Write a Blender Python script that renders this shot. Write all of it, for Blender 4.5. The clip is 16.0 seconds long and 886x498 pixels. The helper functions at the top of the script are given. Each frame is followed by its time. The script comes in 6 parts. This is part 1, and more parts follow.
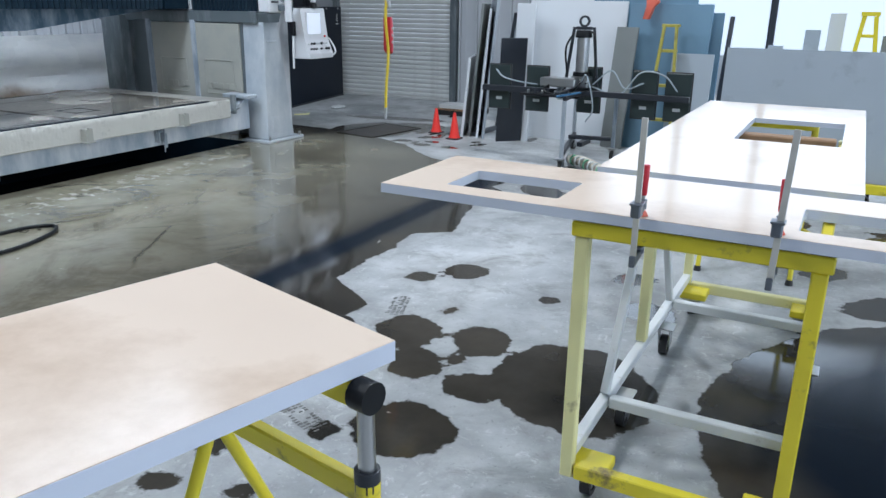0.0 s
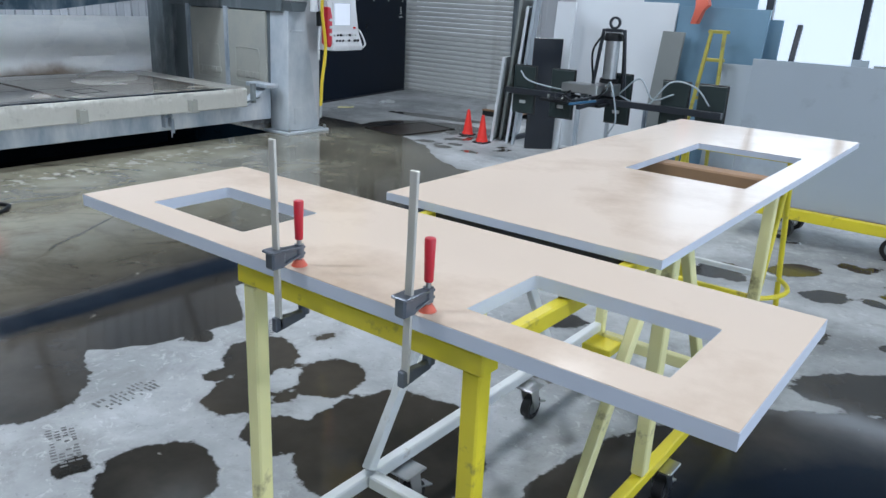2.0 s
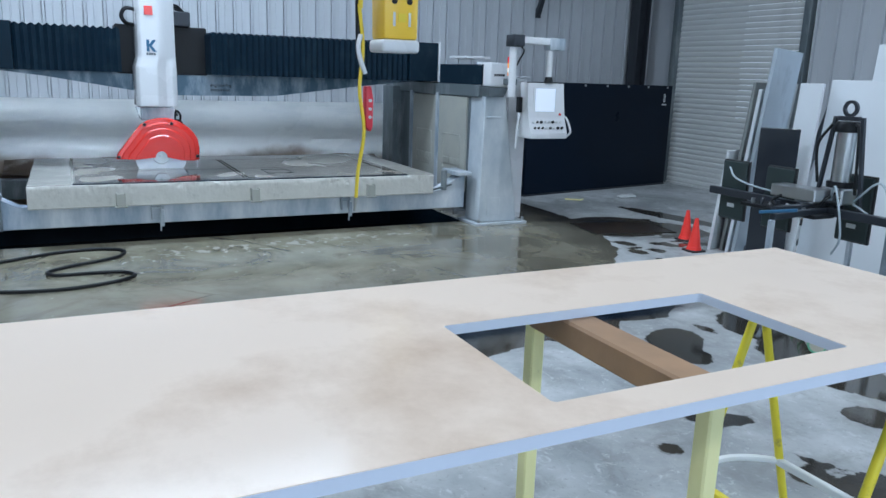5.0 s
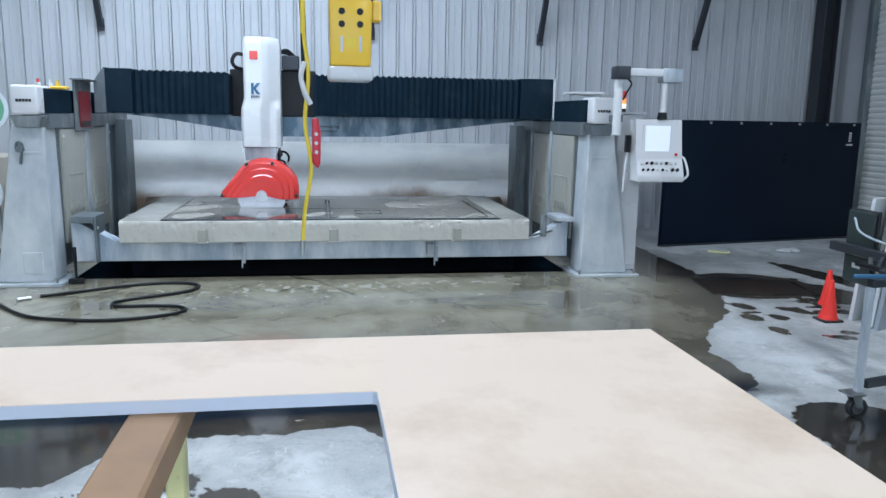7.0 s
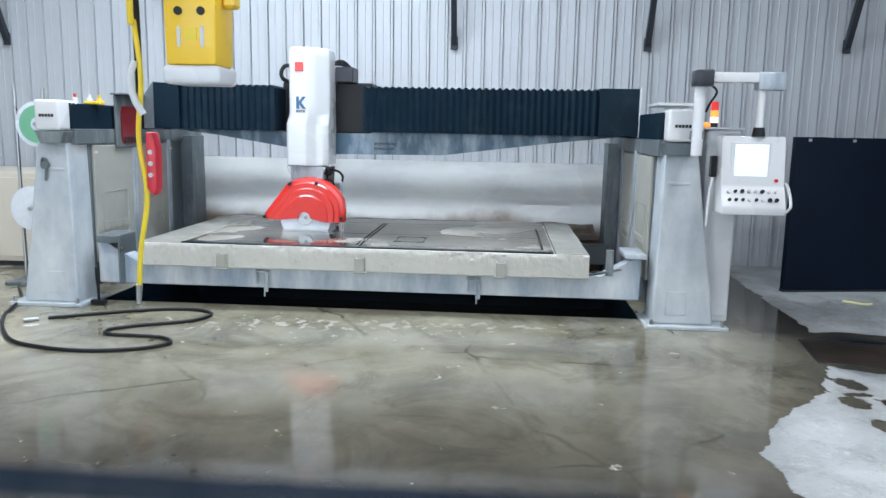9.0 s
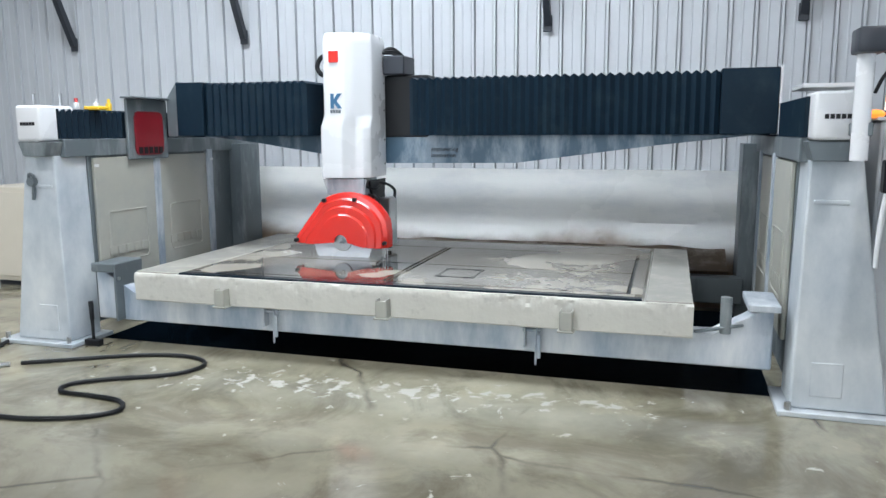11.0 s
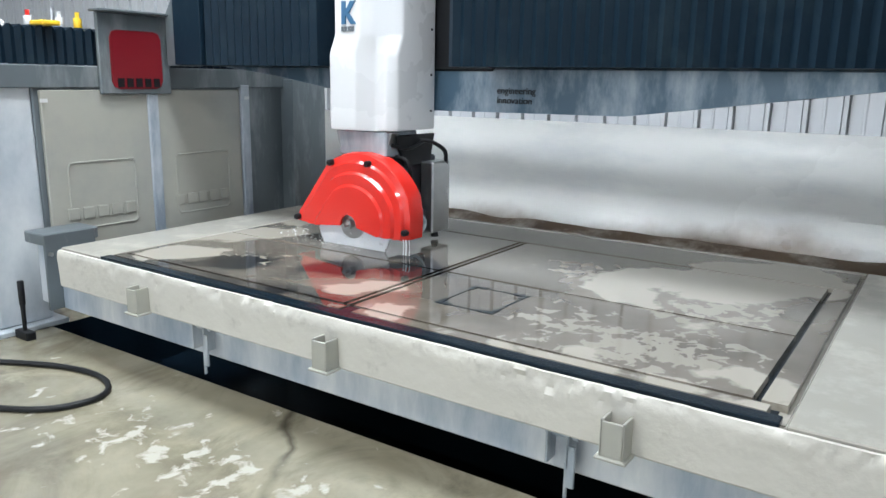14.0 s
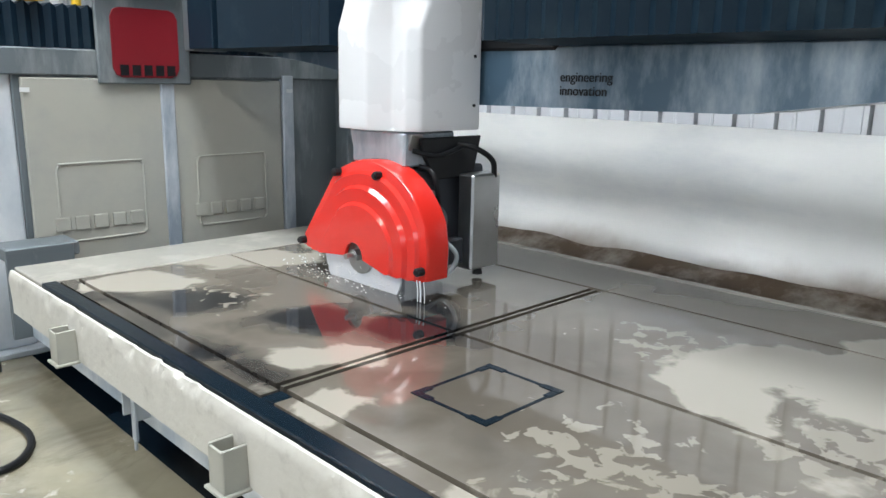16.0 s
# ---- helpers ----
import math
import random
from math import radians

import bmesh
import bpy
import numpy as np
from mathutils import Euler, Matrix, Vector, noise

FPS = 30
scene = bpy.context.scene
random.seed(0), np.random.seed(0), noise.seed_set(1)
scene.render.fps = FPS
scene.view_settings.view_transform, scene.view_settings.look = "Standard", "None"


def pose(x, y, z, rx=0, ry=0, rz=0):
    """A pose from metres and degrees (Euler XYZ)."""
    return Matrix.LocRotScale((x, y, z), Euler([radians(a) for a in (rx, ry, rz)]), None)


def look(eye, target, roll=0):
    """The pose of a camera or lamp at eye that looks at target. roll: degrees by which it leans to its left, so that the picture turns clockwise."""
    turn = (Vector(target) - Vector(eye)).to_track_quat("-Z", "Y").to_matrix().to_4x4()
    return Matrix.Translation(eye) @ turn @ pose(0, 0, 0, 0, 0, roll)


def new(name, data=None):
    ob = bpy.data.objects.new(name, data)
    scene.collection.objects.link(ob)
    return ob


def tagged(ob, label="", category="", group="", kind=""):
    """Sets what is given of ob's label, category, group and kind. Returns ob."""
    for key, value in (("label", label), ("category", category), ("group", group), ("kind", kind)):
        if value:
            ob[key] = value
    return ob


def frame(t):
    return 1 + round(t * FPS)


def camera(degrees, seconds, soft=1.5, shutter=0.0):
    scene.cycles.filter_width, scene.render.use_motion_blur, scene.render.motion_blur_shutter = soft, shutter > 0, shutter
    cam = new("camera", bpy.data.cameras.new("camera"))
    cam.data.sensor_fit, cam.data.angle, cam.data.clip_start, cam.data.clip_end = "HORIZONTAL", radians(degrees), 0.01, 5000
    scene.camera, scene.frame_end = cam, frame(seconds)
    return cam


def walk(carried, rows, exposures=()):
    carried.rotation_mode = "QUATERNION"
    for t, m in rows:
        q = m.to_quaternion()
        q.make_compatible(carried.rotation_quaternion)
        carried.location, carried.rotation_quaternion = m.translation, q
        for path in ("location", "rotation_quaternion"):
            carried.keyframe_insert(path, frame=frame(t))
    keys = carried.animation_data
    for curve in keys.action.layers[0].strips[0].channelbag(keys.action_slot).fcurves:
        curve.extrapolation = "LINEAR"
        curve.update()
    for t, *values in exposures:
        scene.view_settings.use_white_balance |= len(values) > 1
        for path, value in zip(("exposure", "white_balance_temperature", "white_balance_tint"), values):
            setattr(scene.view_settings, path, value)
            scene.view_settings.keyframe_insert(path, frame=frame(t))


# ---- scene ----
cam = camera(60.9, 16.0)
METRES, EYE, TILT, LEAN, TURN = 11.0, 1.5, 0.0, 0.0, 28.0
ROWS = [
    (0.0, 0.0, 0.0, 0.0, 0.21, -18.01, -0.65),
    (0.5, 0.0238, 0.0139, -0.0006, 0.39, -17.76, -1.1),
    (1.0, 0.0496, 0.0253, 0.0003, 2.24, -17.68, -1.7),
    (1.5, 0.0754, 0.0355, 0.0006, 5.42, -17.99, -2.29),
    (2.0, 0.0955, 0.0512, 0.0002, 9.91, -18.48, -2.62),
    (2.5, 0.1162, 0.0676, 0.0001, 15.18, -18.76, -2.99),
    (3.0, 0.1367, 0.0868, -0.0001, 18.79, -18.9, -3.28),
    (3.5, 0.1503, 0.1099, -0.0004, 21.52, -18.74, -3.27),
    (4.0, 0.1672, 0.1328, -0.0013, 24.92, -18.56, -3.34),
    (4.5, 0.1833, 0.1563, -0.0015, 29.89, -17.17, -3.15),
    (5.0, 0.1957, 0.183, -0.0015, 35.96, -12.99, -1.87),
    (7.5, 0.2511, 0.3268, -0.0058, 55.53, -10.3, -1.32),
    (8.0, 0.2504, 0.3624, -0.0057, 58.55, -9.89, -1.66),
    (8.5, 0.2433, 0.3976, -0.0048, 63.61, -9.61, -1.63),
    (9.0, 0.2255, 0.427, -0.005, 66.56, -8.98, -1.03),
    (9.5, 0.2059, 0.4587, -0.0055, 69.22, -8.61, -0.29),
    (10.0, 0.1796, 0.4872, -0.0057, 72.93, -8.56, 0.01),
    (12.5, 0.0291, 0.5965, -0.0064, 85.11, -10.39, 0.46),
    (13.0, -0.0003, 0.6118, -0.0071, 87.85, -11.28, 0.41),
    (13.5, -0.026, 0.6308, -0.009, 91.69, -12.05, -0.21),
    (14.0, -0.0517, 0.6446, -0.0129, 96.21, -12.68, -0.94),
    (14.5, -0.077, 0.6571, -0.0141, 100.24, -13.55, -1.33),
    (15.0, -0.1015, 0.6702, -0.0143, 104.08, -14.9, -1.66),
    (15.5, -0.1261, 0.6725, -0.0159, 106.17, -14.6, -1.58),
    (16.0, -0.1503, 0.6694, -0.0191, 107.46, -12.6, -1.09),
]
walk(cam, [(t, pose(0, 0, EYE, TILT, LEAN, TURN) @ pose(METRES * x, METRES * y, METRES * z, 90 + pitch, roll, yaw)) for t, x, y, z, yaw, pitch, roll in ROWS],
     [(0.0, -0.85, 5700, 8), (2.0, -0.92, 5720, 8), (4.0, -1.05, 5400, 6), (5.0, -0.98, 5320, 5), (5.5, -0.92, 5350, 5), (7.5, -0.74, 5600, 7), (8.3, -0.56, 5750, 7), (9.0, -0.46, 5950, 8), (10.0, -0.53, 6200, 9), (12.5, -0.34, 6200, 8), (16.0, -0.36, 6500, 9)])

# ---- white balance and light ----
world = bpy.data.worlds.new("world")
scene.world = world
world.use_nodes = True
wn = world.node_tree.nodes
sky = wn.new("ShaderNodeTexSky")
sky.sky_type, sky.sun_disc = "NISHITA", False
sky.sun_elevation, sky.sun_rotation = radians(48), radians(40)
world.node_tree.links.new(sky.outputs[0], wn["Background"].inputs[0])
wn["Background"].inputs[1].default_value = 0.12

sun = new("sun", bpy.data.lights.new("sun", "SUN"))
sun.data.energy, sun.data.angle, sun.data.color = 3.0, radians(0.5), (1, 0.95, 0.88)
sun.matrix_world = look((6, 9, 12), (0, 0, 0))


def area(name, eye, target, sx, sy, watts, colour):
    lamp = new(name, bpy.data.lights.new(name, "AREA"))
    lamp.data.shape, lamp.data.size, lamp.data.size_y = "RECTANGLE", sx, sy
    lamp.data.energy, lamp.data.color = watts, colour
    lamp.matrix_world = look(eye, target)
    return lamp


# daylight in the bay openings (east one unseen), and high bay lamps under the roof
area("bay_daylight", (1.2, 11.35, 1.9), (1.2, 0, 1.2), 8.6, 3.4, 290, (0.78, 0.89, 1.0))
# added fill light from the east, set in an assumed bay
area("east_fill_light", (7.3, 2.5, 2.3), (-6, 3.5, 1.0), 9.0, 4.2, 520, (0.88, 0.94, 1.0))
# added fill from above for the saw and splash sheet, no known source
area("saw_fill_light", (-5.85, 3.2, 4.62), (-5.85, 3.2, 0), 1.0, 4.2, 390, (0.90, 0.95, 1.0))
# first lamp is known from its highlight; the others are added for brightness
LAMPS = [(-2.7, 7.9), (-2.7, 3.9), (-2.7, -0.1), (2.4, 0.9), (2.4, 5.9)]
for lx, ly in LAMPS:
    area("assumed_high_bay_light", (lx, ly, 4.83), (lx, ly, 0), 0.45, 0.45, 155, (1.0, 0.97, 0.93))


# ---- materials ----
def mat(name, col, rough=0.5, metal=0.0, var=0.18, scale=3.0, bump=0.08, fine=70.0, stain=None, coat=0.0, glow=0.0, drip=0.0, spec=0.5, relief=0.004):
    """Painted, stained or bare surface: broad and fine variation of colour and gloss, fine relief."""
    m = bpy.data.materials.new(name)
    m.use_nodes = True
    n, l = m.node_tree.nodes, m.node_tree.links
    b = n["Principled BSDF"]
    co = n.new("ShaderNodeTexCoord")
    broad = n.new("ShaderNodeTexNoise")
    broad.inputs["Scale"].default_value, broad.inputs["Detail"].default_value = scale, 6
    small = n.new("ShaderNodeTexNoise")
    small.inputs["Scale"].default_value, small.inputs["Detail"].default_value = fine, 4
    l.new(co.outputs["Object"], broad.inputs["Vector"])
    l.new(co.outputs["Object"], small.inputs["Vector"])
    ramp = n.new("ShaderNodeMix")
    ramp.data_type = "RGBA"
    ramp.inputs[6].default_value = (*[c * (1 - var) for c in col], 1)
    ramp.inputs[7].default_value = (*[min(1, c * (1 + var)) for c in col], 1)
    l.new(broad.outputs["Fac"], ramp.inputs[0])
    out = ramp.outputs[2]
    if stain:
        scol, amount, sscale = stain
        sn = n.new("ShaderNodeTexNoise")
        sn.inputs["Scale"].default_value, sn.inputs["Detail"].default_value = sscale, 8
        sn.inputs["Roughness"].default_value = 0.65
        if drip:
            run = n.new("ShaderNodeMapping")
            run.inputs["Scale"].default_value = (1, 1, drip)
            l.new(co.outputs["Object"], run.inputs["Vector"])
            l.new(run.outputs[0], sn.inputs["Vector"])
        else:
            l.new(co.outputs["Object"], sn.inputs["Vector"])
        cut = n.new("ShaderNodeMapRange")
        cut.inputs["From Min"].default_value, cut.inputs["From Max"].default_value = 0.62 - amount * 0.35, 0.72
        l.new(sn.outputs["Fac"], cut.inputs["Value"])
        sm = n.new("ShaderNodeMix")
        sm.data_type = "RGBA"
        sm.inputs[7].default_value = (*scol, 1)
        l.new(cut.outputs["Result"], sm.inputs[0])
        l.new(out, sm.inputs[6])
        out = sm.outputs[2]
    l.new(out, b.inputs["Base Color"])
    rr = n.new("ShaderNodeMapRange")
    rr.inputs["To Min"].default_value, rr.inputs["To Max"].default_value = max(0.02, rough * 0.75), min(1, rough * 1.25)
    l.new(broad.outputs["Fac"], rr.inputs["Value"])
    l.new(rr.outputs["Result"], b.inputs["Roughness"])
    b.inputs["Metallic"].default_value = metal
    b.inputs["Specular IOR Level"].default_value = spec
    b.inputs["Coat Weight"].default_value = coat
    b.inputs["Coat Roughness"].default_value = 0.06
    if bump:
        bp = n.new("ShaderNodeBump")
        bp.inputs["Strength"].default_value, bp.inputs["Distance"].default_value = bump, relief
        l.new(small.outputs["Fac"], bp.inputs["Height"])
        l.new(bp.outputs["Normal"], b.inputs["Normal"])
    if glow:
        b.inputs["Emission Color"].default_value = (*col, 1)
        b.inputs["Emission Strength"].default_value = glow
    return m


M = {
    # bluish patches put soft shadow tones into the wall colour
    "wall": mat("white_ribbed_steel", (0.49, 0.51, 0.54), 0.36, 0.0, 0.1, 0.5, 0.05, 3.5, ((0.38, 0.41, 0.47), 0.3, 0.8), relief=0.02),
    "door": mat("rolling_door_steel", (0.62, 0.63, 0.62), 0.45, 0.0, 0.08, 1.0, 0.03, 30, ((0.45, 0.45, 0.44), 0.2, 2.0)),
    "dark_steel": mat("dark_painted_steel", (0.035, 0.04, 0.05), 0.4, 0.3, 0.25),
    "bellows": mat("black_rubber_bellows", (0.005, 0.015, 0.027), 0.5, 0.0, 0.3, 2.5, 0.05, 50, ((0.014, 0.028, 0.04), 0.3, 4), spec=0.14),
    "galv": mat("blue_grey_machine_paint", (0.25, 0.30, 0.355), 0.38, 0.15, 0.22, 2.2, 0.06, 40, ((0.66, 0.69, 0.72), 0.62, 4.5), drip=0.3),
    "post": mat("pale_dusty_machine_paint", (0.40, 0.45, 0.50), 0.4, 0.05, 0.15, 2.0, 0.06, 40, ((0.66, 0.685, 0.70), 0.6, 2.2), drip=0.6),
    "beam": mat("streaked_blue_grey_beam", (0.06, 0.11, 0.16), 0.3, 0.2, 0.3, 1.8, 0.05, 40, ((0.34, 0.40, 0.46), 0.5, 5.0), drip=0.35),
    "run": mat("slurry_streaked_beam", (0.26, 0.33, 0.42), 0.4, 0.1, 0.3, 2.5, 0.08, 40, ((0.72, 0.735, 0.75), 0.85, 4.0), drip=0.3),
    "galv_dark": mat("dusty_grey_steel", (0.135, 0.16, 0.175), 0.45, 0.3, 0.2, 3, 0.06, 40, ((0.32, 0.345, 0.35), 0.35, 5), drip=0.25),
    "panel": mat("dusty_beige_panel", (0.37, 0.37, 0.325), 0.45, 0.0, 0.1, 1.6, 0.05, 40, ((0.31, 0.32, 0.30), 0.45, 2.2)),
    "bed": mat("slurry_crusted_concrete", (0.53, 0.523, 0.482), 0.6, 0.0, 0.10, 5, 0.55, 16, ((0.40, 0.395, 0.365), 0.10, 9), relief=0.010),
    "bed_top": mat("wet_grey_bed", (0.33, 0.32, 0.29), 0.22, 0.0, 0.2, 2.5, 0.1, 40, ((0.46, 0.44, 0.39), 0.4, 4)),
    "white": mat("white_machine_paint", (0.66, 0.67, 0.69), 0.28, 0.0, 0.05, 2, 0.02, 60, None, 0.2),
    # grey bands along the sheet put the bridge's shade into its colour
    "dirty_shaded_white": mat("splashed_shaded_white_sheet", (0.93, 0.925, 0.90), 0.26, 0.0, 0.05, 0.9, 0.05, 14, ((0.74, 0.755, 0.77), 0.5, 0.8), drip=3.2),
    "silt_and_shade": mat("brown_silt", (0.13, 0.085, 0.05), 0.5, 0.0, 0.4, 4, 0.25, 40, ((0.55, 0.50, 0.43), 0.35, 2.5)),
    "red": mat("glossy_red_guard", (0.66, 0.026, 0.018), 0.2, 0.0, 0.08, 4, 0.02, 60, None, 0.5),
    "sign_red": mat("dark_red_plate", (0.17, 0.006, 0.012), 0.4, 0.0, 0.2),
    "logo_blue": mat("blue_logo_paint", (0.04, 0.13, 0.25), 0.4, 0.0, 0.1, 3, 0),
    "logo_grey": mat("grey_logo_paint", (0.12, 0.14, 0.16), 0.45, 0.0, 0.1, 3, 0),
    "black": mat("black_plastic", (0.008, 0.009, 0.011), 0.42, 0.0, 0.3, spec=0.3),
    "rubber": mat("black_rubber", (0.02, 0.02, 0.022), 0.5, 0.0, 0.3, 8, 0.1),
    "steel": mat("bare_steel", (0.52, 0.53, 0.54), 0.3, 1.0, 0.15, 8, 0.05),
    "zinc": mat("zinc_plated_bar", (0.62, 0.61, 0.57), 0.4, 0.35, 0.15, 9, 0.05),
    "cast": mat("dark_cast_iron", (0.15, 0.17, 0.205), 0.32, 0.6, 0.3, 30, 0.1, 120),
    "blade": mat("wet_steel_blade", (0.78, 0.82, 0.88), 0.3, 0.15, 0.1, 8, 0.03, 60, ((0.88, 0.90, 0.94), 0.5, 9)),
    "screen": mat("console_screen", (0.80, 0.84, 0.92), 0.25, 0.0, 0.03, 2, 0, 30, None, 0.3, 0.6),
    # tan smudges: finger marks, plus roof shade and reflections put into the colour
    "cream": mat("cream_polished_quartz", (0.81, 0.685, 0.57), 0.15, 0.0, 0.08, 1.3, 0.01, 90, ((0.55, 0.42, 0.31), 0.36, 1.3), spec=0.08),
    "cream_edge": mat("pale_sawn_quartz_edge", (0.64, 0.69, 0.80), 0.4, 0.0, 0.04, 5, 0.05),
    "yellow": mat("yellow_enamel", (0.78, 0.66, 0.03), 0.42, 0.0, 0.12, 5, 0.06, 60, ((0.22, 0.17, 0.06), 0.06, 9)),
    # ladder yellow, dulled in colour as if seen behind the blue film
    "film_muted_yellow": mat("muted_yellow_paint", (0.42, 0.37, 0.06), 0.5, 0.0, 0.2, 5, 0.06, 60, ((0.18, 0.15, 0.06), 0.15, 9)),
    "pale_yellow": mat("faded_yellow_white_paint", (0.84, 0.80, 0.40), 0.45, 0.0, 0.18, 3, 0.06, 60, ((0.28, 0.24, 0.12), 0.05, 8)),
    "frame_white": mat("chipped_white_paint", (0.72, 0.74, 0.74), 0.45, 0.0, 0.12, 5, 0.06, 60, ((0.35, 0.3, 0.22), 0.06, 9)),
    "wood": mat("rough_sawn_timber", (0.33, 0.205, 0.115), 0.7, 0.0, 0.45, 7, 0.3, 40),
    "clamp_red": mat("red_plastic_grip", (0.55, 0.02, 0.04), 0.35, 0.0, 0.15),
    "orange": mat("orange_cone_plastic", (0.88, 0.045, 0.032), 0.45, 0.0, 0.08, 4, 0.05),
    "hook_red": mat("faded_red_plastic", (0.75, 0.16, 0.10), 0.5, 0.0, 0.15),
    "hoist": mat("hoist_yellow_paint", (0.85, 0.55, 0.03), 0.38, 0.0, 0.06, 5, 0.03, 60, None, 0.2),
    "hose_yellow": mat("yellow_hose", (0.80, 0.60, 0.03), 0.45, 0.0, 0.1),
    "slab_grey": mat("grey_stone_slab", (0.40, 0.45, 0.50), 0.24, 0.0, 0.14, 0.9, 0.03, 50, ((0.29, 0.32, 0.35), 0.22, 2.2)),
    "slab_white": mat("white_stone_slab", (0.70, 0.73, 0.76), 0.25, 0.0, 0.08, 1.5, 0.02, 50),
    "slab_blue": mat("blue_film_slab", (0.17, 0.28, 0.38), 0.22, 0.0, 0.35, 1.6, 0.03, 50),
    "slab_dark": mat("charcoal_slab", (0.03, 0.035, 0.045), 0.2, 0.0, 0.2),
    "slab_tan": mat("tan_stone_slab", (0.23, 0.245, 0.24), 0.4, 0.0, 0.2, 2),
    "black_sheet": mat("black_glossy_panel", (0.003, 0.008, 0.019), 0.3, 0.0, 0.3, 1.5, 0.02, 20, spec=0.15),
    "pad": mat("dark_green_black_pad", (0.03, 0.045, 0.045), 0.4, 0.1, 0.2),
    "clear": mat("clear_plastic_tube", (0.42, 0.48, 0.52), 0.15, 0.0, 0.05, 3, 0, 50, None, 0.5),
    "pit": mat("blue_black_gloss", (0.006, 0.013, 0.021), 0.22, 0.0, 0.4, 3, 0.1, spec=0.2),
    "grate": mat("dark_wet_grate", (0.03, 0.028, 0.024), 0.3, 0.4, 0.3),
    "rust": mat("rusty_wet_plate", (0.04, 0.030, 0.024), 0.3, 0.3, 0.4, 5, 0.2, 40, ((0.10, 0.07, 0.045), 0.35, 6)),
    "roof": mat("roof_lining", (0.17, 0.175, 0.18), 0.6, 0.0, 0.1),
    "ground": mat("pale_yard_concrete", (0.5, 0.5, 0.48), 0.8, 0.0, 0.15, 0.5),
    "beige": mat("beige_cabinet_paint", (0.62, 0.57, 0.48), 0.5, 0.0, 0.08),
    "green": mat("green_blade_print", (0.20, 0.48, 0.30), 0.4, 0.2, 0.15),
    "amber": mat("amber_beacon", (1.0, 0.32, 0.04), 0.3, 0.0, 0.05, 3, 0, 50, None, 0.3, 1.2),
    "beacon_red": mat("red_beacon", (0.8, 0.03, 0.02), 0.3, 0.0, 0.05, 3, 0, 50, None, 0.3, 0.3),
    "beacon_white": mat("lit_white_beacon", (1.0, 0.9, 0.7), 0.3, 0.0, 0.05, 3, 0, 50, None, 0.3, 2.0),
    "lamp": mat("lamp_lens", (1.0, 0.95, 0.87), 0.3, 0.0, 0.0, 3, 0, 50, None, 0.0, 12.0),
    "water": mat("white_water_spray", (0.80, 0.82, 0.84), 0.12, 0.0, 0.05, 9, 0),
    # glowing surface of the panel added with the saw's overhead fill
    "skylight": mat("glowing_fill_sheet", (0.90, 0.95, 1.0), 0.5, 0.0, 0.02, 2, 0, 10, None, 0.0, 2.0),
    # glow of the card that stands in for outdoor brightness
    "sky_card": mat("glowing_backdrop", (0.90, 0.95, 1.0), 0.9, 0.0, 0.02, 0.3, 0, 10, None, 0.0, 1.5),
    "damp": mat("damp_print", (0.10, 0.10, 0.098), 0.3, 0.0, 0.3),
    "paper": mat("worn_label", (0.6, 0.62, 0.62), 0.5, 0.0, 0.1, 3, 0),
}


def stain_foot(m, low, high, colour, scale):
    """Brown slurry splashed over the lower part of a sheet, with a ragged upper edge."""
    n, l = m.node_tree.nodes, m.node_tree.links
    b = n["Principled BSDF"]
    co = n.new("ShaderNodeTexCoord")
    axes = n.new("ShaderNodeSeparateXYZ")
    l.new(co.outputs["Object"], axes.inputs[0])
    no = n.new("ShaderNodeTexNoise")
    no.inputs["Scale"].default_value, no.inputs["Detail"].default_value = scale, 6
    l.new(co.outputs["Object"], no.inputs["Vector"])
    edge = n.new("ShaderNodeMath")
    edge.operation = "MULTIPLY_ADD"
    edge.inputs[1].default_value = -0.5
    l.new(no.outputs["Fac"], edge.inputs[0])
    l.new(axes.outputs["Z"], edge.inputs[2])
    cut = n.new("ShaderNodeMapRange")
    cut.interpolation_type = "SMOOTHSTEP"
    cut.inputs["From Min"].default_value, cut.inputs["From Max"].default_value = low, high
    cut.inputs["To Min"].default_value, cut.inputs["To Max"].default_value = 0.9, 0.0
    l.new(edge.outputs[0], cut.inputs["Value"])
    mix = n.new("ShaderNodeMix")
    mix.data_type = "RGBA"
    mix.inputs[7].default_value = (*colour, 1)
    l.new(b.inputs["Base Color"].links[0].from_socket, mix.inputs[6])
    l.new(cut.outputs[0], mix.inputs[0])
    l.new(mix.outputs[2], b.inputs["Base Color"])


stain_foot(M["dirty_shaded_white"], 0.10, 0.30, (0.25, 0.165, 0.095), 1.4)


